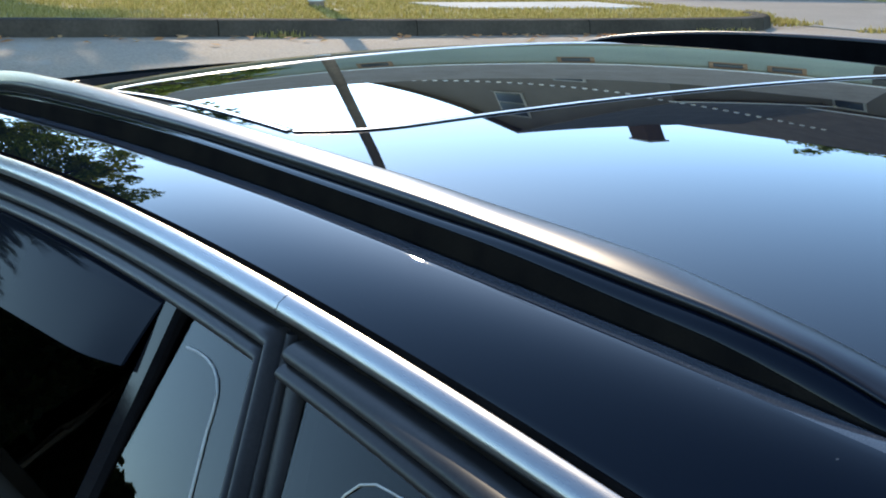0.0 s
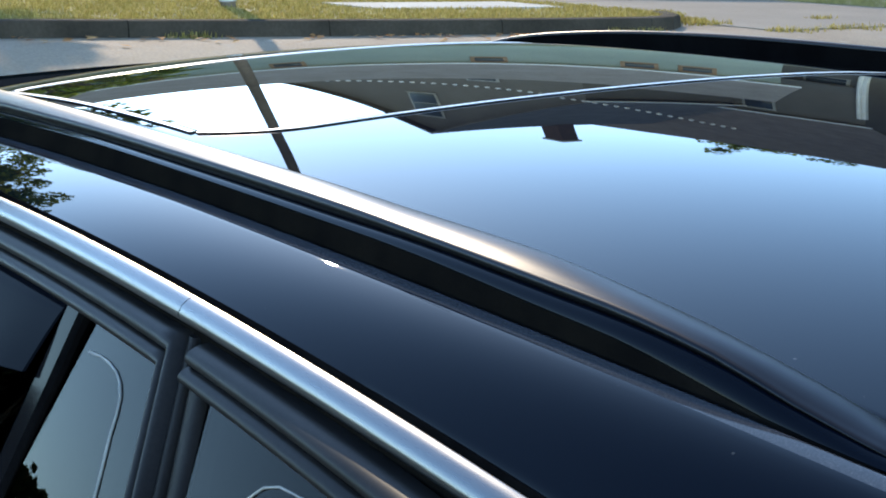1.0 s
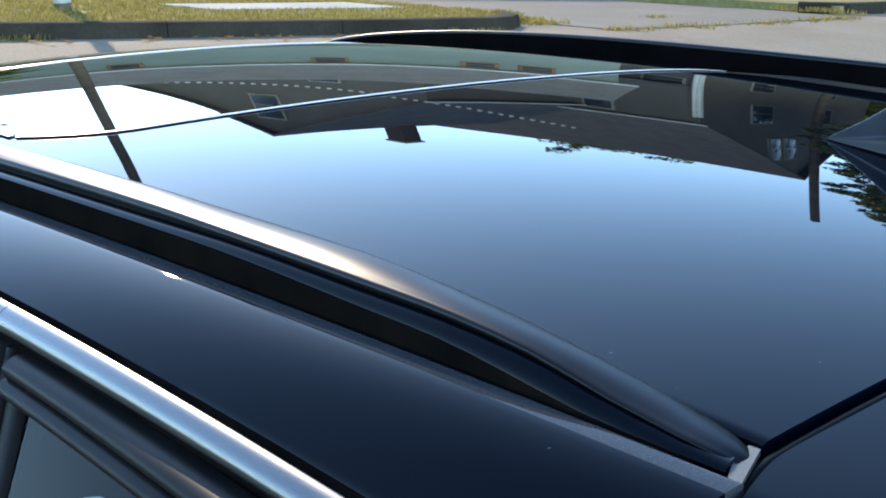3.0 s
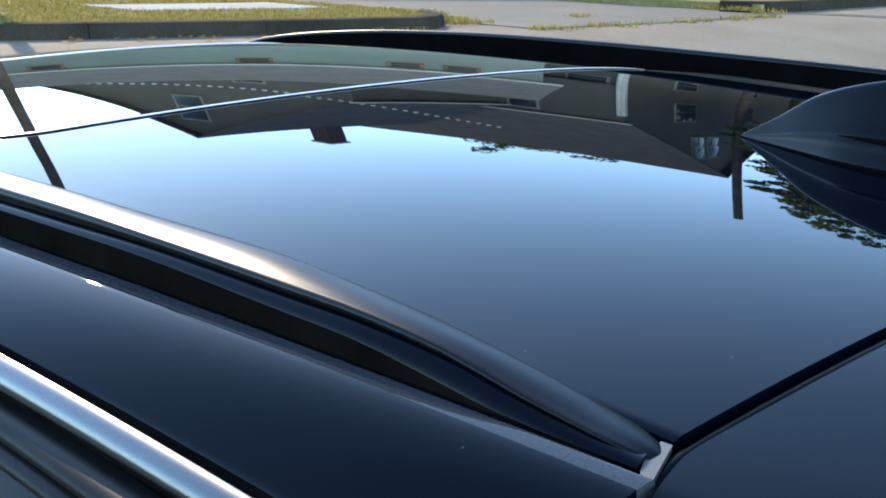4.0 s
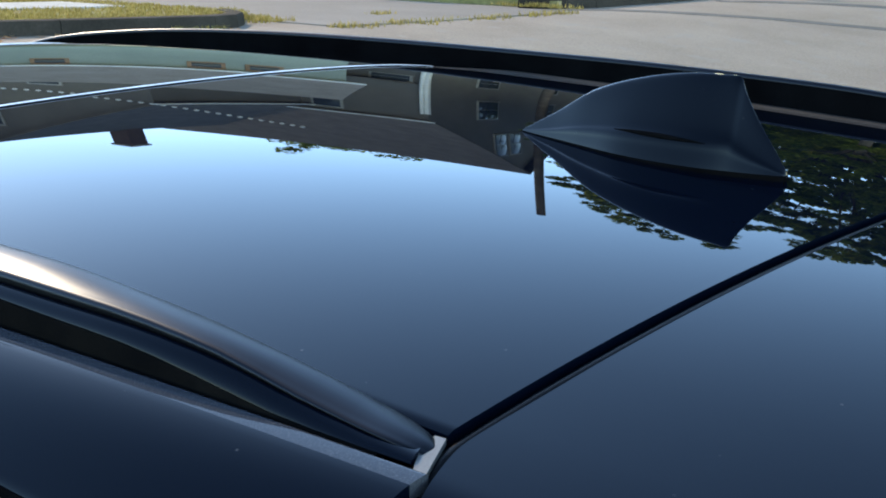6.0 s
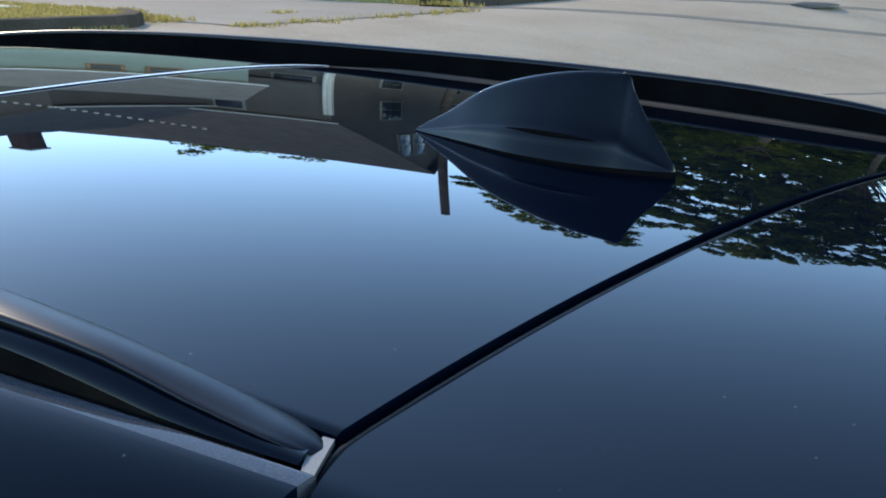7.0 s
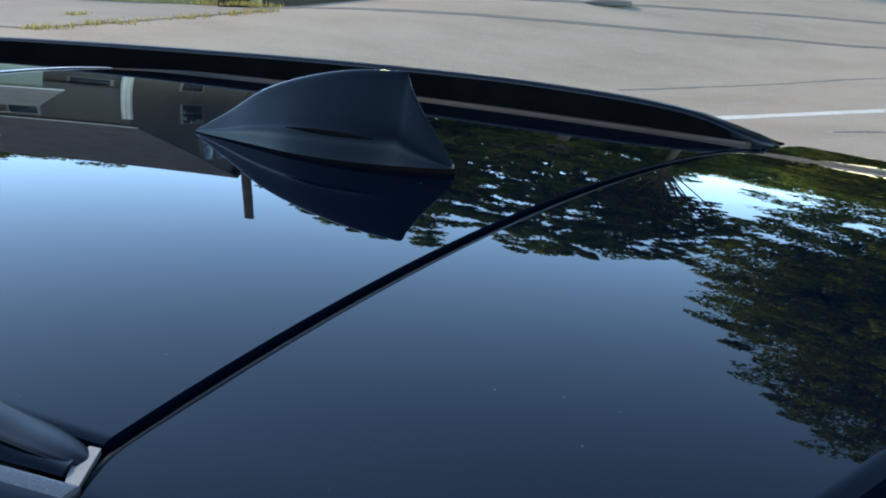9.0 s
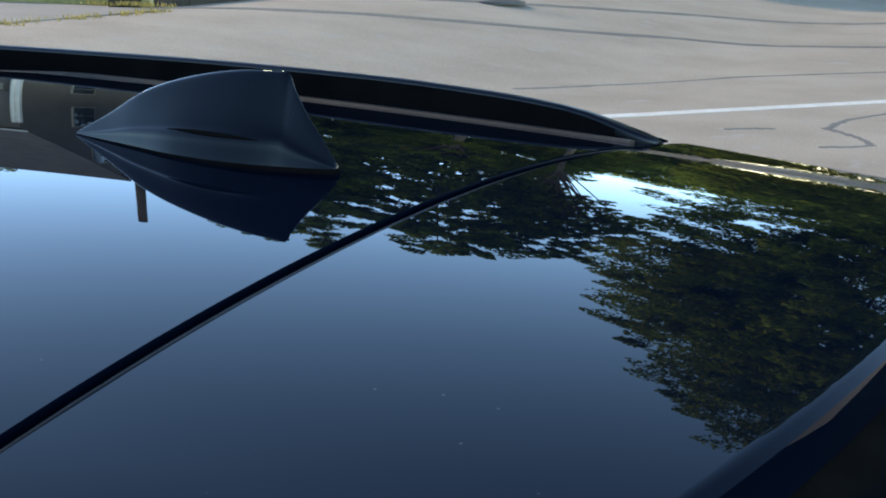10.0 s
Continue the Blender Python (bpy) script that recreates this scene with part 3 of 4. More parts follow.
for s in (NEAR, FAR):
    door = part("rear_door", sweep(steps((-2.0, -0.96, 0.08)), lambda x: [(0.86, 1.0), (0.905, 0.9), (0.93, 0.72), (0.92, 0.5), (0.885, 0.35), (0.85, 0.35), (0.85, 1.0)], s), PAINT, car, "black-blue rear door skin")
    pane("door_window", [(-1.92, 1.335), (-1.222, 1.345), (-1.187, 0.99), (-1.92, 0.99)], WINDOW, door, s, label="dark tinted door window", steep=0.05)
    pane("window_divider", [(-1.222, 1.350), (-1.180, 1.350), (-1.146, 0.99), (-1.187, 0.99)], GLOSSBLACK, door, s, 0.004, 0.012, "gloss black upright between the panes")
    pane("divider_strip", [(-1.192, 1.345), (-1.178, 1.345), (-1.142, 0.99), (-1.158, 0.99)], SEALBLACK, door, s, 0.0062, 0.006)
    pane("fixed_window", [(-1.182, 1.348), (-1.026, 1.348), (-0.820, 0.99), (-1.145, 0.99)], WINDOW, door, s, -0.002, label="dark fixed pane with a rounded inner line", steep=-0.05)
    line = [(x, trim_z(x) - 0.0262) for x in steps((-2.45, -1.03, 0.04))] + [(-1.0035, trim_z(-1.0035) - 0.0262), (-0.785, 0.99)]
    seal = part("window_seal", turned_seal(line, beads((0.0, 0.0150, 0.0125), (0.0146, 0.0275, 0.0105)), s), RUBBER, door, "double-beaded black rubber seal turning down the pillar", smooth=60)
    upright("frame_lip", (-1.003, -0.991), (-0.784, -0.771), 1.364, FRAMEBLACK, door, s, 0.004, 0.004)
    arc = [(-1.150, 1.319), (-1.128, 1.3205), (-1.108, 1.320), (-1.090, 1.3175), (-1.075, 1.3125), (-1.063, 1.3045), (-1.0555, 1.294), (-1.049, 1.281), (-1.036, 1.262), (-1.015, 1.230), (-0.96, 1.14), (-0.90, 1.04)]
    part("pane_line", tube([(x, s * (side_y(z) - 0.0012 + 0.05 * (1.345 - z)), z) for x, z in arc], 0.0013, 6), GLASSLINE, door, "pale rounded line on the fixed pane", smooth=60)
    arc = [(-0.845, 1.285), (-0.838, 1.299), (-0.828, 1.308), (-0.812, 1.313), (-0.795, 1.314), (-0.775, 1.3145), (-0.60, 1.300)]
    part("pane_line", tube([(x, s * (side_y(z) - 0.0012 + 0.05 * (1.345 - z)), z) for x, z in arc], 0.0010, 6), GLASSLINE, car, "pale rounded line on the quarter pane", smooth=60)
    line = [(x, trim_z(x) - 0.0262) for x in steps((-0.976, -0.34, 0.04))]
    part("window_seal", turned_seal(line, beads((0.0, 0.0150, 0.0125), (0.0146, 0.0275, 0.0105)), s), RUBBER, car, "double-beaded black rubber seal over the quarter window", smooth=60)
    pane("pillar_gap", [(-0.994, 1.352), (-0.980, 1.352), (-0.754, 0.99), (-0.770, 0.99)], MATTE, car, s, -0.004, 0.02, "dark gap between door and quarter window")
    upright("quarter_frame", (-0.983, -0.958), (-0.758, -0.733), 1.356, FRAMEBLACK, car, s, 0.002, 0.006, "black rubber quarter window frame")
    pane("quarter_window", [(-0.962, 1.346), (-0.42, 1.305), (-0.20, 0.99), (-0.738, 0.99)], WINDOW, car, s, -0.002, label="dark tinted quarter window", steep=-0.05)
    # smoked deflector over the door window
    dx = steps((-1.95, -1.226, 0.03))

    def deflector(x):
        e = max(0.0, (x + 1.36) / 0.125)
        bot = 1.266 + 0.045 * (x + 1.616) + 0.004 * e * e
        top = 1.343
        pts = []
        for k in range(6):
            z = top + (bot - top) * k / 5
            pts.append((side_y(z) + 0.003 + 0.017 * (k / 5) ** 0.8 - 0.006 * min(1, e) ** 3 * k / 5, z))
        return pts + [(a - 0.003, z) for a, z in pts[::-1]]

    part("wind_deflector", sweep(dx, deflector, s), DEFLECTOR, door, "smoked acrylic wind deflector", smooth=60)

# rear hatch skin with spoiler lip
def hatch_top(u, y):
    """From the seam to a spoiler lip that bows back in the middle and rolls down."""
    bend = -0.066 - 0.31 * min(y * y, 0.36)
    x0, x1 = seam_x(y) + 0.0065, bend + 0.0065
    x = x0 + (x1 - x0) * u
    a = abs(y)
    edge = 3.8 * max(0.0, a - 0.54) ** 2 - 5.6 * max(0.0, a - 0.56) ** 2 + 0.0085 * min(1.0, max(0.0, (a - 0.47) / 0.10)) * min(1.0, max(0.0, (0.66 - a) / 0.06)) * max(0.0, 1 - max(0.0, x - x0) / 0.5) * (0.95 if y > 0 else 0.25)
    return (x, y, roof_z(x, y) + edge - 0.62 * max(0.0, x - bend) - 14.0 * max(0.0, x - bend - 0.016) ** 2)


hatch = part("tailgate", slab(hatch_top, spread(0, 0.88, 12) + spread(0.90, 1.0, 9), steps((-0.66, -0.6, 0.02), (-0.6, -0.5, 0.005), (-0.5, 0.5, 0.04), (0.5, 0.6, 0.005), (0.6, 0.66, 0.02)), 0.03), PAINT, car, "glossy black-blue tailgate top with spoiler lip")
# Black sheet laid in as the shade below the spoiler lip.
part("spoiler_shade_sheet", slab(lambda u, y: (-0.079 - 0.31 * min(y * y, 0.36) + 0.06 * u, y, roof_z(-0.06, y) - 0.03 - 0.02 * u), spread(0, 1, 4), spread(-0.6, 0.6, 25), 0.01), MATTE, car)
seam_y = steps((-0.64, -0.5, 0.01), (-0.5, 0.5, 0.04), (0.5, 0.64, 0.01))
part("tailgate_seal", tube([(seam_x(y), y, roof_z(SEAM_X, y) - 0.0080) for y in seam_y], 0.0054, 12), GAPRUBBER, car, "black rubber seal in the tailgate gap", smooth=60)
part("seam_floor", slab(lambda x, y: (x + seam_x(y), y, roof_z(SEAM_X, y) - 0.0135), [-0.014, 0.014], seam_y, 0.01), SEALBLACK, car)
for s in (NEAR, FAR):
    part("rail_end_piece", slab(lambda u, a: (-0.4385 + 0.0068 * u + 0.50 * (a - 0.524) - 0.0035 * (1 - u) * math.sin(math.pi * (a - 0.524) / 0.043), s * a, 1.4150 - 0.10 * (a - 0.524) ), spread(0, 1, 5), spread(0.526, 0.5625, 12), 0.003), PALE, car, "small pale grey wedge at the rail end")

# shark fin
fin_h = curve_at([(0, 0.0015), (0.05, 0.0085), (0.143, 0.0214), (0.256, 0.0395), (0.354, 0.0505), (0.474, 0.0598), (0.579, 0.0657), (0.681, 0.0694), (0.781, 0.0705), (0.836, 0.0700), (0.846, 0.0625), (0.865, 0.0525), (0.90, 0.0373), (0.951, 0.0205), (0.985, 0.009), (1.0, 0.0035)])
fin_w = curve_at([(0, 0.0012), (0.05, 0.0045), (0.168, 0.0125), (0.314, 0.0222), (0.45, 0.0308), (0.56, 0.0335), (0.66, 0.0330), (0.76, 0.0292), (0.877, 0.019), (0.94, 0.012), (0.98, 0.007), (1.0, 0.003)])
fin_side = curve_at([(0.0, 1.0), (0.06, 0.965), (0.15, 0.90), (0.23, 0.855), (0.29, 0.825), (0.315, 0.765), (0.37, 0.655), (0.50, 0.525), (0.62, 0.42), (0.75, 0.31), (0.87, 0.20), (0.95, 0.115), (0.985, 0.06), (1.0, 0.02)])
FIN_X, FIN_L = -0.786, 0.258


def fin_lift(u):
    """The fin's foot stands on a gasket that thickens to the rear."""
    return -0.001 + 0.0042 * u


def fin_point(u, b):
    """Half width and height of the fin's skin at a share b of its height."""
    x, w = FIN_X + FIN_L * u, fin_w(u) * fin_side(b)
    return x, w, roof_z(x, fin_w(u)) + fin_lift(u) + 0.0016 + (fin_h(u) + 0.0022 * u * min(1.0, (1 - u) / 0.1)) * b


def fin_ring(u):
    bs = (0.0, 0.06, 0.14, 0.21, 0.265, 0.305, 0.335, 0.37, 0.44, 0.53, 0.63, 0.73, 0.82, 0.89, 0.94, 0.975, 1.0)
    half = [fin_point(u, b) for b in bs]
    return [(x, -w, z) for x, w, z in half] + [(x, w, z) for x, w, z in half[::-1]]


def gasket_ring(u):
    x, w = FIN_X + FIN_L * u, fin_w(u) * 0.985
    r = roof_z(x, w)
    return [(x, -w, r - 0.004), (x, -w, r + fin_lift(u) + 0.0018), (x, w, r + fin_lift(u) + 0.0018), (x, w, r - 0.004)]


fin_us = steps((0, 0.1, 0.02), (0.1, 0.80, 0.03), (0.80, 1.0, 0.008))
fin = part("antenna_fin", loft([fin_ring(u) for u in fin_us]), FINPAINT_LIT, car, "glossy black-blue shark fin antenna", smooth=75)
part("fin_gasket", loft([gasket_ring(u) for u in fin_us]), SEALBLACK, fin, "thin black gasket", smooth=40)

for s in (NEAR, FAR):
    pts = []
    for u in spread(0.43, 0.77, 14):
        x, w, z = fin_point(u, 0.325 - 0.06 * (u - 0.43) / 0.34)
        pts.append((x, s * w, z))
    part("fin_groove", tube(pts, [0.0003 + 0.0019 * math.sin(math.pi * k / 13) for k in range(14)], 8), SEALBLACK, fin)

# the rest of the body
def hull(keys, name, mat, label, half):
    """A rounded body shell over (x, low, high, half width) keys."""
    rings = []
    for x, lo, hi, w in keys:
        ring = []
        for k in range(24):
            a = 2 * math.pi * k / 24
            c, sn = math.cos(a), math.sin(a)
            ring.append((x, w * math.copysign(abs(c) ** 0.45, c), (lo + hi) / 2 + (hi - lo) / 2 * math.copysign(abs(sn) ** 0.6, sn)))
        rings.append(ring)
    return part(name, loft(rings), mat, car, label, smooth=50)


hull([(-4.42, 0.30, 0.62, 0.62), (-4.34, 0.24, 0.74, 0.80), (-4.1, 0.22, 0.83, 0.88), (-3.6, 0.22, 0.93, 0.91), (-3.0, 0.22, 1.0, 0.92), (-2.0, 0.22, 1.0, 0.915), (-1.0, 0.22, 1.0, 0.915),
      (-0.2, 0.24, 1.0, 0.90), (0.2, 0.28, 0.97, 0.85), (0.34, 0.34, 0.90, 0.76), (0.40, 0.40, 0.80, 0.6)], "lower_body", PAINT, "black-blue lower body", 0.9)
part("cabin_lining", slab(lambda x, y: (x, y, roof_z(x, y) - 0.03), steps((-2.4, -0.2, 0.1)), spread(-0.6, 0.6, 20), 0.01), CLOTH, car, "dark cabin headlining")
wx = [(-2.46, 1.385), (-2.62, 1.34), (-2.8, 1.23), (-3.0, 1.10), (-3.14, 1.0)]


def windscreen(i, y):
    x, z = wx[int(i)]
    return (x - 0.10 * (1 - (y / 0.62) ** 2) * 0.6, y * (1 + 0.10 * i / 4 * 1.6), z + 0.02 * (1 - (y / 0.62) ** 2))


part("windscreen", slab(windscreen, [0, 1, 2, 3, 4], spread(-0.58, 0.58, 17), 0.006), PANO, car, "dark laminated windscreen")
rx = [(-0.05, 1.37), (0.06, 1.25), (0.17, 1.12), (0.26, 0.98)]
part("rear_window", slab(lambda i, y: (rx[int(i)][0] + 0.02 * (1 - (y / 0.6) ** 2), y * (1 + 0.06 * i), rx[int(i)][1]), [0, 1, 2, 3], spread(-0.56, 0.56, 15), 0.006), PANO, car, "dark rear window")
for s in (NEAR, FAR):
    part("front_pillar", tube([(-2.44, s * 0.60, 1.385), (-2.66, s * 0.645, 1.31), (-2.9, s * 0.68, 1.18), (-3.12, s * 0.72, 1.0)], [0.03, 0.035, 0.04, 0.05], 10), PAINT, car, smooth=60)
    pane("front_door_window", [(-2.62, 1.25), (-1.99, 1.325), (-1.99, 0.99), (-2.95, 0.99)], WINDOW, car, s, label="dark tinted front door window")
    pane("middle_pillar", [(-2.0, 1.335), (-1.915, 1.338), (-1.9, 0.99), (-2.02, 0.99)], GLOSSBLACK, car, s, 0.003, 0.02)
    part("rear_pillar", sweep(steps((-0.46, -0.02, 0.06)), lambda x: [(0.60, trim_z(x) - 0.03), (0.655, trim_z(x) - 0.012), (side_y(1.2) + 0.004, 1.2), (side_y(0.99) + 0.004, 0.99), (side_y(0.99) - 0.03, 0.99)], s), PAINT, car, smooth=40)
    part("tail_lamp", box(0.2, 0.36, s * 0.5, s * 0.84, 0.80, 0.93, 0.02), LAMPRED, car)
    part("head_lamp", box(-4.36, -4.15, s * 0.48, s * 0.80, 0.62, 0.74, 0.02), LAMPCLEAR, car)
    for wxx in (-0.62, -3.50):
        wheel = part("wheel", loft([[(wxx + r * math.cos(a), s * (0.86 + o), 0.325 + r * math.sin(a)) for a in [2 * math.pi * k / 32 for k in range(32)]]
                                    for r, o in ((0.20, -0.17), (0.305, -0.17), (0.325, -0.14), (0.325, 0.02), (0.305, 0.05), (0.22, 0.05))]), TYRE, car, "black tyre on a grey alloy wheel")
        part("rim", loft([[(wxx + r * math.cos(a), s * (0.86 + o), 0.325 + r * math.sin(a)) for a in [2 * math.pi * k / 32 for k in range(32)]] for r, o in ((0.225, 0.0), (0.225, 0.052), (0.19, 0.045), (0.07, 0.02), (0.03, 0.035))]), RIM, wheel)

# ---- kerbs, line, cracks ----
kerb_xy = [(KERB_X, y) for y in steps((-14, 7.4, 1.5))] + [(KERB_X - 0.12, 7.75), (KERB_X - 0.42, 8.1), (KERB_X - 0.85, 8.35)]


def kerb_stone(a, b, height):
    """One stone of the kerb, between two ground points, with worn edges."""
    d = (Vector((*b, 0)) - Vector((*a, 0)))
    n = d.length
    d.normalize()
    side = Vector((-d.y, d.x, 0))
    rings = []
    for k in (0.004, 0.5 * n, n - 0.004):
        p = Vector((*a, 0)) + d * k
        z = ground_z(p.x, p.y)
        rings.append([p + side * o + Vector((0, 0, z + h)) for o, h in ((-0.015, -0.15), (0.0, height - 0.03), (0.012, height - 0.006), (0.03, height), (0.14, height), (0.15, height - 0.01), (0.15, -0.15))])
    return loft(rings)


kerb = thing("kerb", "weathered stone kerb along the street, coloured dark for its shaded face", "kerb", kind="structure")
for a, b in zip(kerb_xy, kerb_xy[1:]):
    part("kerb_stone", kerb_stone(a, b, 0.115), KERB, kerb)
kerb = thing("kerb", "kerb beginning beyond the driveway, coloured dark for its shaded face", "kerb", kind="structure")
far_kerb = [(KERB_X - 0.55, 12.2), (KERB_X - 0.12, 12.5), (KERB_X, 12.9)] + [(KERB_X, y) for y in steps((14.4, 40, 1.5))]
for a, b in zip(far_kerb, far_kerb[1:]):
    part("kerb_stone", kerb_stone(a, b, 0.115), KERB, kerb)


def flat_strip(points, widths, up, mat, name, label, category, thick=0.004):
    """A thin laid band on the ground along points."""
    pts = [Vector((*p, 0)) for p in points]
    rings = []
    for i, p in enumerate(pts):
        d = (pts[min(i + 1, len(pts) - 1)] - pts[max(i - 1, 0)]).normalized()
        side = Vector((-d.y, d.x, 0))
        w = widths if isinstance(widths, float) else widths[i]
        a, b = p - side * w / 2, p + side * w / 2
        rings.append([Vector(on_ground(a.x, a.y, up)), Vector(on_ground(b.x, b.y, up)), Vector(on_ground(b.x, b.y, up - thick - 0.01)), Vector(on_ground(a.x, a.y, up - thick - 0.01))])
    return tagged(part(name, loft(rings), mat, smooth=0), label, category, kind="structure")


flat_strip([(-4.75 + 0.912 * k * 0.6, 9.73 + 1.0 * k * 0.6) for k in range(60)], 0.17, 0.004, LINE, "road_line", "worn white painted line on the asphalt", "road line")


def wander(points, wobble, seed, fine=6):
    rng = random.Random(seed)
    out = []
    for (ax, ay), (bx, by) in zip(points, points[1:]):
        for k in range(fine):
            u = k / fine
            out.append((ax + (bx - ax) * u + rng.uniform(-wobble, wobble), ay + (by - ay) * u + rng.uniform(-wobble, wobble)))
    return out + [points[-1]]


for seed, pts in enumerate(([(-5.18, 11.41), (-4.71, 12.36), (-3.82, 13.87), (-2.56, 15.06), (-0.5, 17.2)], [(-2.95, 10.30), (-2.8, 10.42), (-2.62, 10.50)],
                            [(-2.25, 10.70), (-2.25, 11.0), (-2.2, 11.28), (-2.0, 11.77), (-1.6, 12.3)], [(-2.28, 10.72), (-2.2, 10.62), (-2.03, 10.42), (-1.86, 10.15), (-1.80, 9.98), (-1.92, 9.85), (-2.12, 9.74)])):
    p = wander(pts, 0.012, seed)
    rng = random.Random(seed + 50)
    flat_strip(p, [rng.uniform(0.03, 0.075) for _ in p], 0.003, CRACK, "asphalt_crack", "dark crack in the worn asphalt", "crack")

# Two long narrow strips, darker than the asphalt they cross.
for seed, pts in ((31, [(-10.4, 11.5), (-8.27, 13.8), (-6.88, 15.32), (-5.4, 16.95), (-3.02, 17.95), (2.0, 20.5)]), (32, [(-9.3, 15.0), (-7.99, 16.92), (-7.23, 18.05), (-5.88, 20.0), (-3.7, 21.81), (1.0, 25.0)])):
    p = wander(pts, 0.02, seed)
    flat_strip(p, [0.16 + 0.02 * (k % 3) for k in range(len(p))], 0.005, CRACK, "dark_strip", "long narrow dark strip across the asphalt", "tar seam")

bm = bmesh.new()
for r, z in ((0.36, 0.006), (0.31, 0.014)):
    bmesh.ops.create_cone(bm, cap_ends=True, segments=32, radius1=r, radius2=r, depth=0.02, matrix=Matrix.Translation((0, 0, z)))
mh = tagged(part("manhole_cover", bm, IRON, smooth=30), "dark cast iron manhole cover set in the street", "manhole cover")
mh.location = on_ground(-7.82, 17.16)

# ---- grass ----
def tufts(name, spots, label, parent_kind="stuff", blade=(0.03, 0.08), mat=GRASS, seed=3):
    rng = random.Random(seed)
    verts, faces = [], []
    for x, y, up, n in spots:
        for _ in range(n):
            px, py = x + rng.gauss(0, 0.05), y + rng.gauss(0, 0.05)
            a, h, lean = rng.uniform(0, 6.283), rng.uniform(*blade), rng.uniform(0.0, 0.7)
            w = 0.006 + 0.004 * rng.random()
            z = ground_z(px, py) + up - 0.005
            c, s = math.cos(a), math.sin(a)
            i = len(verts)
            verts += [(px - s * w, py + c * w, z), (px + s * w, py - c * w, z), (px + c * h * lean + s * w * 0.3, py + s * h * lean - c * w * 0.3, z + h)]
            faces.append((i, i + 1, i + 2))
    me = bpy.data.meshes.new(name)
    me.from_pydata(verts, [], faces)
    me.materials.append(mat)
    return tagged(new(name, me), label, "grass", kind=parent_kind)


rng = random.Random(11)
spots = []
for _ in range(9000):
    y = rng.uniform(-1.5, 8.5)
    x = lawn_edge(y) - 0.02 - 5.4 * rng.random() ** 1.3
    if 5.9 < y < 8.0 and -12.55 < x < -11.55:
        continue
    spots.append((x, y, 0.085, 8))
tufts("lawn_grass", spots, "short dry yellow-green grass", blade=(0.015, 0.045))
spots = []
for _ in range(60):
    y = rng.uniform(8.5, 12.2)
    spots.append((KERB_X + 0.27 + rng.gauss(0, 0.07), y, 0.0, 18 if rng.random() < 0.5 else 6))
for _ in range(40):
    spots.append((KERB_X - 0.9 + rng.gauss(0, 0.25), 8.45 + rng.gauss(0, 0.12), 0.02, 22))
for y in (3.3, 7.0, 7.3):
    spots += [(KERB_X + 0.03 + rng.gauss(0, 0.03), y + rng.gauss(0, 0.08), 0.0, 16) for _ in range(9)]
spots += [(-10.3 + rng.gauss(0, 0.05), 10.2 + rng.gauss(0, 0.05), 0.01, 18) for _ in range(4)]
spots += [(KERB_X - 0.4 + rng.gauss(0, 0.2), 12.25 + rng.gauss(0, 0.06), 0.03, 22) for _ in range(22)]
tufts("gutter_weeds", spots, "weeds growing along the kerb and driveway joint", blade=(0.02, 0.06), seed=8)

rng = random.Random(5)
verts, faces = [], []
for _ in range(90):
    px, py = KERB_X + 0.05 + abs(rng.gauss(0, 0.16)), rng.uniform(1.0, 7.6)
    a, w, z = rng.uniform(0, 6.283), rng.uniform(0.025, 0.05), ground_z(px, py) + 0.006
    c, d = math.cos(a) * w, math.sin(a) * w
    i = len(verts)
    verts += [(px - c, py - d, z), (px + 0.6 * d, py - 0.6 * c, z + rng.uniform(0, 0.02)), (px + c, py + d, z + 0.012), (px - 0.6 * d, py + 0.6 * c, z + rng.uniform(0, 0.02))]
    faces.append((i, i + 1, i + 2, i + 3))
me = bpy.data.meshes.new("fallen_leaves")
me.from_pydata(verts, [], faces)
me.materials.append(DRYLEAF)
tagged(new("fallen_leaves", me), "dry orange leaves lying in the gutter", "leaves", kind="stuff")

# ---- poles and wires ----
def polar(az, dist):
    """A plan point by bearing (degrees left of +y) and distance from the middle of the roof."""
    return -0.95 - dist * math.sin(radians(az)), dist * math.cos(radians(az))


def utility_pole(x, y, height, r0, r1, label, arm=True, arm_turn=0.0):
    z = ground_z(x, y) + 0.12
    t = thing("utility_pole", label, "utility pole", Matrix.Translation((x, y, z)))
    part("shaft", tube([(0, 0, -0.4)] + [(0.0, 0.0, height * k / 6) for k in range(1, 7)], [r0] + [r0 + (r1 - r0) * k / 6 for k in range(1, 7)], 14), POLEWOOD, t, smooth=60)
    part("metal_band", tube([(0, 0, 0.02), (0, 0, 0.42)], r0 + 0.008, 14), GALV, t, "pale metal guard round the foot")
    if arm:
        m = Matrix.Rotation(arm_turn, 4, "Z")
        part("crossarm", box(-1.1, 1.1, -0.06 - r1, 0.04 - r1, height - 0.75, height - 0.62, 0.01, m=m), POLEWOOD, t)
        for k in (-0.95, -0.35, 0.35, 0.95):
            part("insulator", box(k - 0.04, k + 0.04, -0.05 - r1, 0.03 - r1, height - 0.62, height - 0.47, 0.02, m=m), GALV, t)
    return t


slim = utility_pole(-11.9, 4.65, 7.8, 0.068, 0.05, "slim dark grey pole in the lawn", arm=False)
slim.rotation_euler = (0.034, -0.016, 0.0)
px, py = polar(35.4, 45.0)
leaning = utility_pole(px, py, 16.7, 0.19, 0.167, "brown wooden pole with a sawn top", arm=False)
leaning.rotation_euler = (0.011, -0.016, 0.0)
px, py = polar(32.5, 50.0)
utility_pole(px, py, 12.5, 0.19, 0.15, "weathered wooden utility pole among the trees")


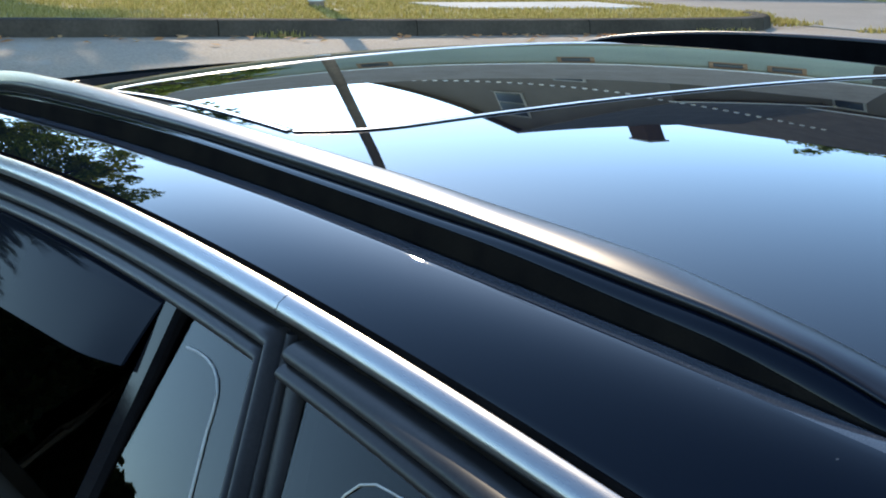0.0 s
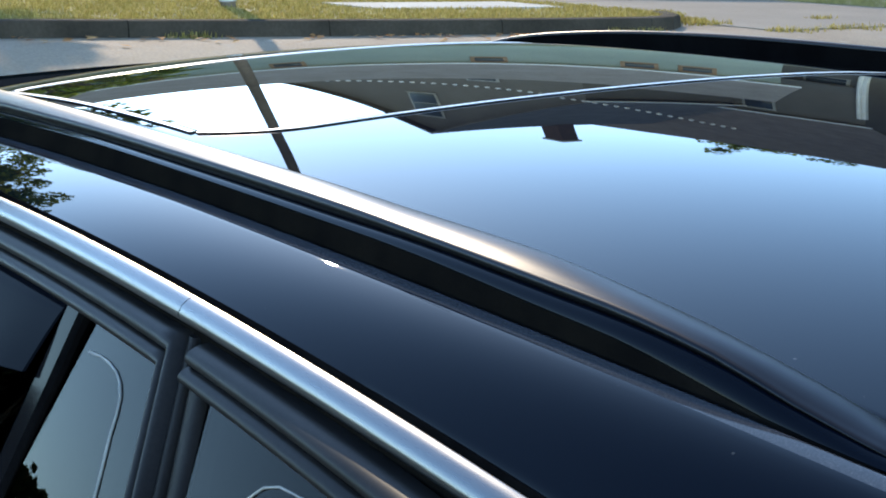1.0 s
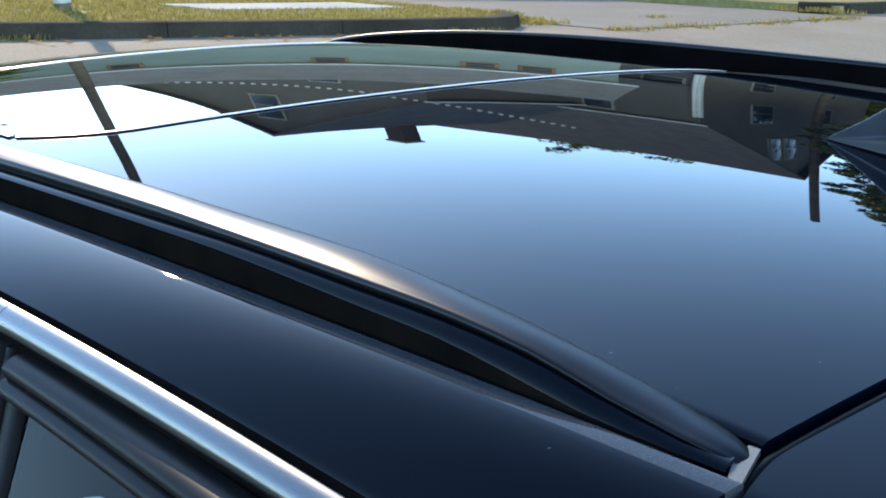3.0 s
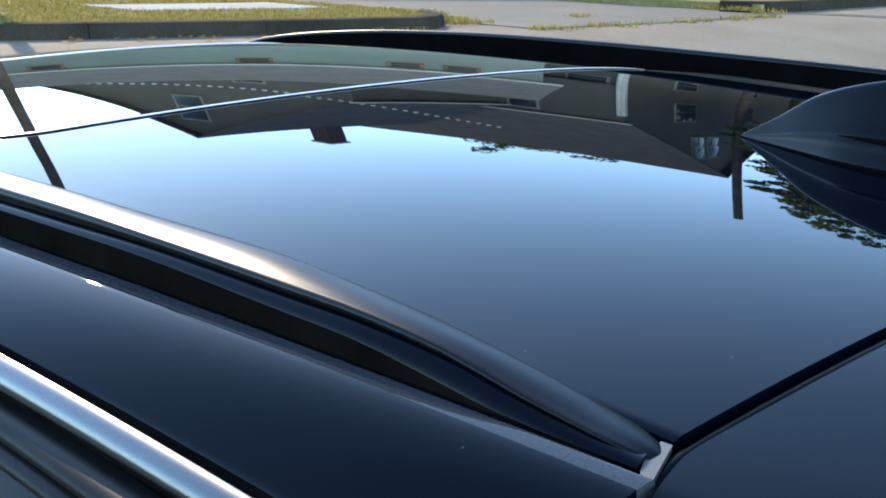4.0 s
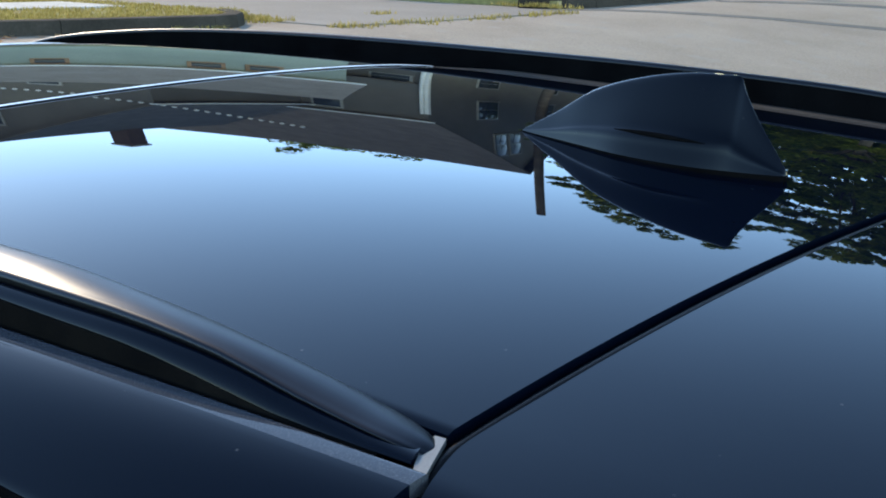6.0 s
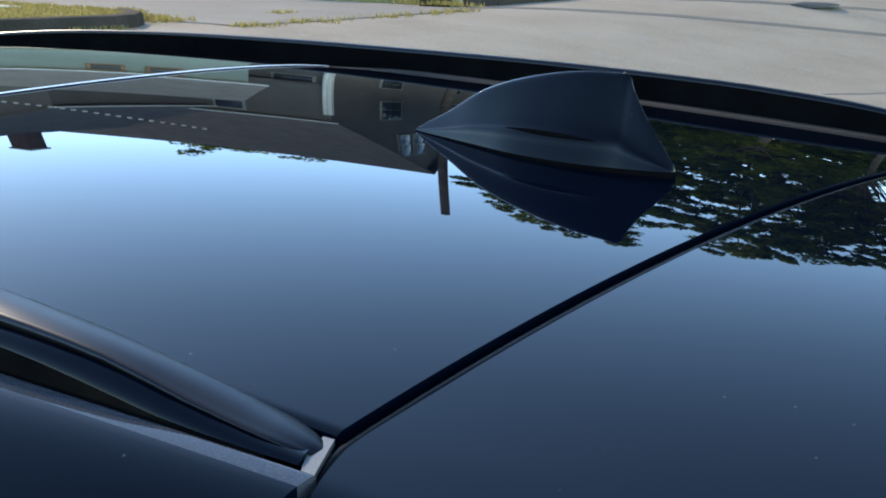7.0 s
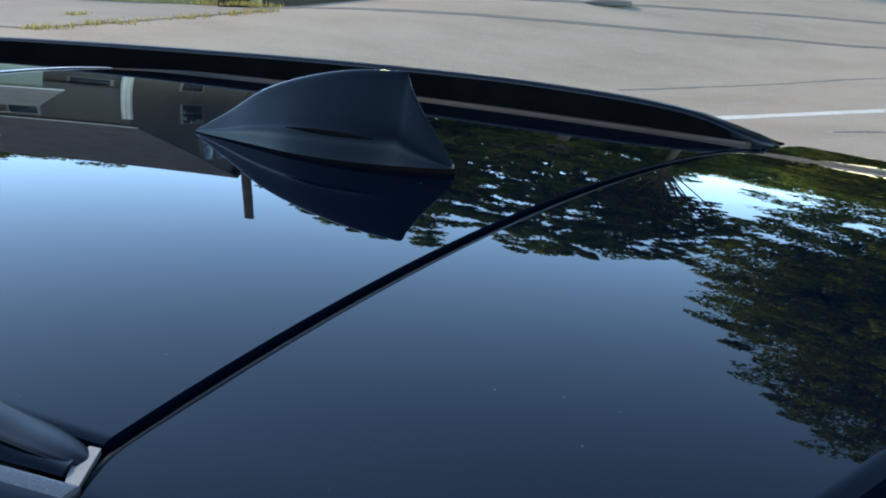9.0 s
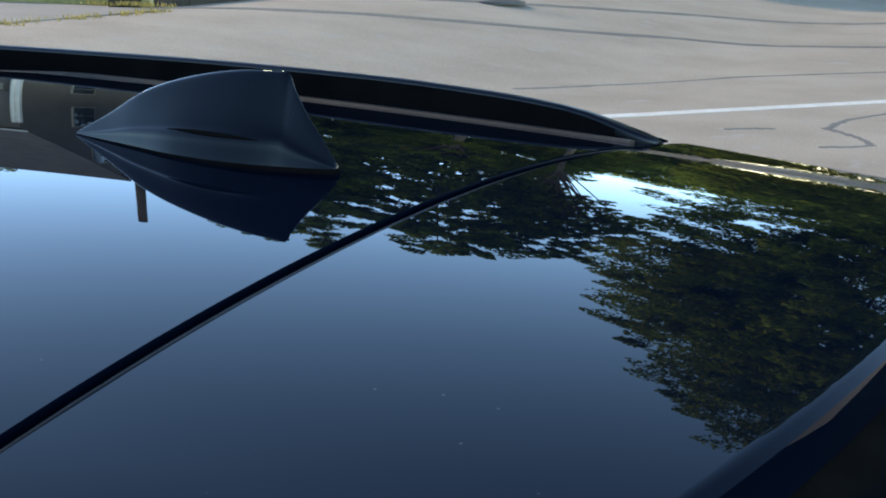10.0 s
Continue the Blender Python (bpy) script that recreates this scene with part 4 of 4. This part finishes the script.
# ---- houses ----
def house_frame(corner, u, v):
    """A pose with x along u, y along v, at a corner of the house."""
    m = Matrix.Identity(4)
    m.col[0][:3], m.col[1][:3] = (*u, 0), (*v, 0)
    m.translation = (*corner, ground_z(*corner) + 0.1)
    return m


def window(parent, x, y, z, w, h, face, sash=True):
    """A framed window on the wall face 'u' (the long front, y = const) or 'v' (the gable, x = const)."""
    def bx(a0, a1, z0, z1, o0, o1):
        if face == "u":
            return box(x + a0, x + a1, y - o1, y - o0, z + z0, z + z1, 0.008)
        return box(x - o1, x - o0, y + a0, y + a1, z + z0, z + z1, 0.008)
    win = part("window", bx(-w / 2 - 0.09, w / 2 + 0.09, -0.05, h + 0.10, -0.02, 0.045), TRIMGREY, parent, "sash window in weathered pale trim")
    part("pane", bx(-w / 2, w / 2, 0.02, h / 2 - 0.02, 0.03, 0.052), PANE, win)
    part("pane", bx(-w / 2, w / 2, h / 2 + 0.02, h - 0.02, 0.03, 0.056), PANE, win)
    part("sill", bx(-w / 2 - 0.13, w / 2 + 0.13, -0.1, -0.05, 0.0, 0.10), TRIMGREY, win)
    return win


def gable_house(name, label, m, length, depth, eave, ridge, wall, roof, over=0.35):
    t = thing(name, label, "house", m)
    bm = bmesh.new()
    sec = [(0, -0.6), (0, eave), (depth / 2, ridge - 0.12), (depth, eave), (depth, -0.6)]
    loft([[(x, y, z) for y, z in sec] for x in (0, length)], bm=bm)
    part("wall", bm, wall, t, smooth=0)
    k = (ridge - eave) / (depth / 2)
    for sgn in (0, 1):
        y0, y1 = (-over, depth / 2) if not sgn else (depth + over, depth / 2)
        z0 = eave - k * over
        part("roof", loft([[(x, y0, z0), (x, y1, ridge), (x, y1, ridge - 0.14), (x, y0, z0 - 0.14)] for x in spread(-over, length + over, 8)]), roof, t, smooth=0)
        part("gutter", tube([(-over, y0 + (-0.05 if not sgn else 0.05), z0 - 0.1), (length + over, y0 + (-0.05 if not sgn else 0.05), z0 - 0.1)], 0.065, 8), WHITE, t)
    return t


EYE_Z = 1.48


def high(el, dist):
    """The height seen at that angle up, in degrees, from the roof."""
    return EYE_Z + dist * math.tan(radians(el))


az0 = radians(40.2)
d = Vector((-math.sin(az0), math.cos(az0)))
left = Vector((-math.cos(az0), -math.sin(az0)))
beta = radians(22)
hu = left * math.cos(beta) + d * math.sin(beta)
hv = d * math.cos(beta) - left * math.sin(beta)
hm = house_frame(polar(40.2, 39.0), hu, hv)
h0 = hm.translation.z
home = gable_house("grey_house", "grey clapboard house with brown shingle roof and white trim", hm, 16.0, 16.0, high(12.4, 39) - h0, high(17.1, 46.4) - h0, SIDING, SHINGLE)
part("downspout", tube([(0.14, -0.08, 0.0), (0.14, -0.08, 7.0)], 0.075, 8), WHITE, home)
part("corner_board", box(-0.03, 0.16, -0.03, 0.16, 0, 7.0, 0.01), WHITE, home)
for x, z, w, h in ((3.15, 5.45, 0.85, 1.85), (1.1, 1.85, 1.15, 1.1), (8.2, 5.3, 0.95, 1.85), (12.4, 5.3, 0.95, 1.85), (6.2, 0.6, 1.1, 1.6), (11.0, 0.6, 1.1, 1.6)):
    window(home, x, 0.0, z, w, h, "u")
for y, z, w, h in ((4.95, 5.25, 1.75, 2.4), (4.75, 0.7, 1.75, 2.1), (11.0, 5.25, 1.5, 2.4), (11.0, 0.7, 1.5, 2.1), (6.05, 9.5, 1.05, 2.2), (7.55, 9.5, 1.05, 2.2)):
    window(home, 0.0, y, z, w, h, "v")
part("porch_roof", box(0.3, 7.5, -1.6, 0.0, 2.9, 3.15, 0.02), SHINGLE, home)

ra, rb = Vector(polar(51.6, 36.0)), Vector(polar(63.9, 47.0))
wu = (rb - ra)
wide = wu.length
wu.normalize()
wv = Vector((wu.y, -wu.x)) * (1 if Vector((wu.y, -wu.x)).y > 0 else -1)
wm = house_frame(ra, wv, wu)
w0 = wm.translation.z
wing = gable_house("gabled_house", "dark grey clapboard gabled house with white-framed window and brick chimney", wm, 12.0, wide, high(12.7, 36) - w0, high(16.7, 41.4) - w0, SIDING, SHINGLE)
window(wing, 0.0, wide * 0.50, high(12.3, 41.2) - w0, 1.2, 2.0, "v")
window(wing, 0.0, wide * 0.28, high(7.5, 39) - w0, 1.2, 1.9, "v")
window(wing, 0.0, wide * 0.72, high(7.0, 42) - w0, 1.2, 1.9, "v")
chim = part("chimney", box(5.0, 5.8, wide * 0.5 - 0.4, wide * 0.5 + 0.4, 8.0, high(16.9, 44.5) - w0, 0.01), BRICK, wing, "brick chimney")
top = high(16.9, 44.5) - w0
part("chimney_cap", box(4.92, 5.88, wide * 0.5 - 0.48, wide * 0.5 + 0.48, top, top + 0.12, 0.01), CONCRETE, chim)

ga, gb = Vector(polar(43.5, 25.0)), Vector(polar(76.0, 27.0))
gu = gb - ga
glen = gu.length
gu.normalize()
gv2 = Vector((gu.y, -gu.x)) * (1 if Vector((gu.y, -gu.x)).dot(Vector(polar(55, 1)) + Vector((0.95, 0))) > 0 else -1)
gm = house_frame(ga, gu, gv2)
g0 = gm.translation.z
garage = gable_house("green_garage", "pale green clapboard garage with tan shingle roof", gm, glen, 5.6, high(7.4, 24.5) - g0, high(10.0, 27.5) - g0, GREENWALL, TANROOF, 0.3)
for k in (0.10, 0.17, 0.355, 0.61, 0.80):
    x = glen * k
    sash = part("window", box(x - 0.34, x + 0.34, -0.05, 0.03, high(4.9, 24.8) - g0, high(6.5, 24.8) - g0, 0.01), BROWN, garage, "brown-framed window")
    part("pane", box(x - 0.26, x + 0.26, -0.06, 0.0, high(5.2, 24.8) - g0, high(6.2, 24.8) - g0, 0.005), PANE, sash)

# white beads on a cord between the houses, in place of sun glints
sa, sb = polar(63, 33.0), polar(45.2, 34.0)
za, zb = high(9.8, 33.0), high(14.3, 34.0)
lights = thing("glint_string", "cord of small white beads between the buildings, standing in for sun glints", "string lights")
pts = []
for k in range(41):
    u = k / 40
    pts.append((sa[0] + (sb[0] - sa[0]) * u, sa[1] + (sb[1] - sa[1]) * u, za + (zb - za) * u - 0.22 * 4 * u * (1 - u)))
part("cord", tube(pts, 0.008, 5), WIRE, lights)
for p in pts[1:-1]:
    bm = bmesh.new()
    bmesh.ops.create_uvsphere(bm, u_segments=8, v_segments=6, radius=0.072, matrix=Matrix.Translation((p[0], p[1], p[2] - 0.05)))
    part("glint_bead", bm, WHITE, lights, smooth=80)

# ---- trees ----
def tree(name, x, y, label, trunk_h, centre, radii, clumps, leaf, seed, lean=(0, 0), base_r=0.22, gaps=0.25, tight=1.0, most=80):
    """A tapered trunk, limbs that reach for the crown, and a crown of many small leaves in uneven clumps."""
    rng = random.Random(seed)
    z0 = ground_z(x, y)
    t = thing(name, label, "tree", Matrix.Translation((x, y, z0)))
    cz = Vector(centre)
    path = [Vector((0, 0, -0.3))] + [Vector((lean[0] * u * u, lean[1] * u * u, trunk_h * u)) + Vector((rng.uniform(-0.06, 0.06), rng.uniform(-0.06, 0.06), 0)) for u in (0.25, 0.5, 0.75, 1.0)]
    part("trunk", tube(path, [base_r * 1.25, base_r, base_r * 0.9, base_r * 0.8, base_r * 0.6], 12), BARK, t, smooth=60)
    bm = bmesh.new()
    centres = []
    while len(centres) < clumps:
        p = Vector((rng.uniform(-1, 1), rng.uniform(-1, 1), rng.uniform(-1, 1)))
        if p.length > 1 or (p.length < 0.45 and rng.random() < 0.6):
            continue
        n = noise.noise(p * 2.3 + Vector((seed, 0, 0)))
        if n < -gaps:
            continue
        s = 0.85 + 0.35 * noise.noise(p * 1.7 + Vector((0, seed, 3)))
        centres.append(cz + Vector((p.x * radii[0], p.y * radii[1], p.z * radii[2])) * s)
    top = path[-1]
    for k in range(min(26, clumps)):
        c = centres[k * clumps // min(26, clumps)]
        mid = top.lerp(c, 0.5) + Vector((rng.uniform(-0.4, 0.4), rng.uniform(-0.4, 0.4), rng.uniform(-0.1, 0.5)))
        tube([path[3].lerp(top, rng.random()), mid, c], [base_r * 0.35, base_r * 0.18, 0.02], 6, bm)
    part("limbs", bm, BARK, t, smooth=60)
    gen = np.random.default_rng(seed)
    cs = np.array([tuple(c) for c in centres])
    many = gen.integers(most // 2, most, len(cs))
    size = tight * gen.uniform(0.25, 0.55, len(cs)) * (radii[0] + radii[2]) / 10
    out = cs - np.array(tuple(cz))
    out[:, 2] = -0.15 * np.hypot(out[:, 0], out[:, 1])
    out /= np.linalg.norm(out, axis=1)[:, None] + 1e-6
    side = np.stack([-out[:, 1], out[:, 0], 0 * out[:, 0]], 1)
    idx = np.repeat(np.arange(len(cs)), many)
    n = len(idx)
    r = size[idx][:, None]
    way = gen.normal(size=(n, 3))
    way *= (gen.random(n) ** 0.36 / np.linalg.norm(way, axis=1))[:, None]
    thin = 1.0 - 0.55 * np.clip(way[:, :1], 0, 1)
    p = cs[idx] + 2.1 * r * out[idx] * way[:, :1] + 1.35 * r * side[idx] * way[:, 1:2] * thin
    p[:, 2] += (0.85 * r * way[:, 2:] * thin)[:, 0]
    # every leaf: a long tapered blade, tilted at random about the level
    ang, w = gen.uniform(0, 2 * math.pi, n), leaf * gen.uniform(0.6, 1.3, n)
    along = np.stack([np.cos(ang), np.sin(ang), gen.uniform(-0.7, 0.4, n)], 1) * w[:, None]
    cross = np.stack([-np.sin(ang), np.cos(ang), gen.uniform(-0.8, 0.8, n)], 1) * w[:, None]
    quad = np.stack([p - 0.5 * along, p - 0.02 * along + 0.28 * cross, p + 0.55 * along, p - 0.02 * along - 0.28 * cross], 1).reshape(-1, 3)
    me = bpy.data.meshes.new("crown")
    me.from_pydata(quad.tolist(), [], np.arange(4 * n).reshape(-1, 4).tolist())
    me.materials.append(LEAF)
    crown = new("crown", me)
    crown.parent = t
    return t


tx, ty = polar(30.2, 43)
tree("maple_tree", tx, ty, "broad green maple with low outer branches", 6.0, (0.0, 0.0, 10.4), (4.4, 4.6, 7.4), 850, 0.21, 1, tight=0.5, most=150)
tx, ty = polar(23.0, 41)
tree("maple_tree", tx, ty, "spreading green maple whose branches meet the next tree", 6.0, (0.0, 0.0, 10.2), (5.6, 5.0, 7.0), 950, 0.21, 11, tight=0.5, most=150)
tx, ty = polar(18.6, 39)
tree("maple_tree", tx, ty, "slender green maple with a high open crown", 8.0, (0.0, 0.0, 11.6), (3.7, 3.2, 3.4), 340, 0.20, 23, tight=0.55, most=110, base_r=0.12)
tx, ty = polar(4.0, 33)
tree("maple_tree", tx, ty, "tall full green maple beside the street", 7.0, (0, 0, 13.3), (7.9, 6.5, 10.0), 2600, 0.17, 2, tight=0.45, most=190, gaps=0.7)
tx, ty = polar(30, 60)
tree("maple_tree", tx, ty, "dense green tree behind the street", 3.4, (0, 0, 6.0), (11.0, 5, 6.2), 900, 0.36, 3, most=130, gaps=0.7)
tx, ty = polar(45.5, 62)
tree("maple_tree", tx, ty, "tall green tree rising behind the grey house", 7.5, (0, 0, 12.3), (9.0, 4.5, 5.8), 560, 0.26, 12, tight=0.7, most=110)
tx, ty = polar(21.5, 55)
tree("maple_tree", tx, ty, "round green tree behind the street", 3.0, (0, 0, 5.0), (7.2, 4, 5.2), 620, 0.3, 16, most=130, gaps=0.7)
tx, ty = polar(4.0, 62)
tree("maple_tree", tx, ty, "dense green tree further down the road", 3.4, (0, 0, 6.6), (12.5, 5, 6.8), 1100, 0.36, 6, most=120, gaps=0.7)
tree("maple_tree", -17.5, 3.9, "small green tree across the street", 2.8, (0, 0, 4.2), (1.8, 1.7, 1.6), 150, 0.14, 4, most=80)
tree("maple_tree", -22.6, 6.2, "low green tree far across the street", 1.2, (0, 0, 1.5), (2.6, 2.6, 1.2), 150, 0.16, 14, most=90)
tx, ty = polar(14, 75)
tree("maple_tree", tx, ty, "low dense green trees at the end of the road", 1.4, (0, 0, 5.4), (17.0, 4, 5.8), 1300, 0.36, 9, most=120, gaps=0.7)
tx, ty = polar(90, 13.5)
tree("maple_tree", tx, ty, "full green tree beside the lot", 3.2, (0, 0, 3.2), (2.7, 2.7, 2.3), 450, 0.09, 5, most=200)
tx, ty = polar(98.0, 12.2)
tree("maple_tree", tx, ty, "dense round green tree at the edge of the lot", 2.0, (0, 0, 2.5), (2.4, 2.4, 2.4), 480, 0.09, 7, most=200)


def hedge(x0, x1, y, depth, height, label, seed):
    """A clipped hedge: a dark woody core under many small leaves."""
    rng = random.Random(seed)
    t = thing("hedge", label, "hedge", Matrix.Translation(((x0 + x1) / 2, y, ground_z((x0 + x1) / 2, y))))
    half = (x1 - x0) / 2
    bm = bmesh.new()
    for _ in range(40):
        bx, by = rng.uniform(-half + 0.2, half - 0.2), rng.uniform(-0.15, 0.15)
        tube([(bx, by, -0.4), (bx + rng.uniform(-0.1, 0.1), by, height * 0.45), (bx + rng.uniform(-0.3, 0.3), by + rng.uniform(-0.2, 0.2), height * 0.92)], [0.03, 0.02, 0.008], 6, bm)
    part("branches", bm, BARK, t, smooth=60)
    verts, faces = [], []
    for _ in range(30000):
        px, pz = rng.uniform(-half, half), rng.uniform(0.0, height)
        side = rng.choice((-1, 1, 0))
        py = side * depth / 2 + rng.gauss(0, 0.05) if side else rng.uniform(-depth / 2, depth / 2)
        pz = pz if side else height + rng.gauss(0, 0.05)
        q = Euler((rng.uniform(-1.5, 1.5), rng.uniform(-1.5, 1.5), rng.uniform(0, 6.283))).to_matrix()
        w = rng.uniform(0.04, 0.09)
        i = len(verts)
        verts += [Vector((px, py, pz)) + q @ Vector(o) for o in ((-w, 0, 0), (0, w * 0.55, 0), (w, 0, 0), (0, -w * 0.55, 0))]
        faces.append((i, i + 1, i + 2, i + 3))
    me = bpy.data.meshes.new("foliage")
    me.from_pydata(verts, [], faces)
    me.materials.append(HEDGELEAF)
    f = new("foliage", me)
    f.parent = t
    return t


# Unseen hedge, added to give the door window something dark to reflect.
hedge(-16.0, -9.4, -4.6, 0.9, 1.1, "unseen dark green hedge, added to darken the door window reflection", 21)
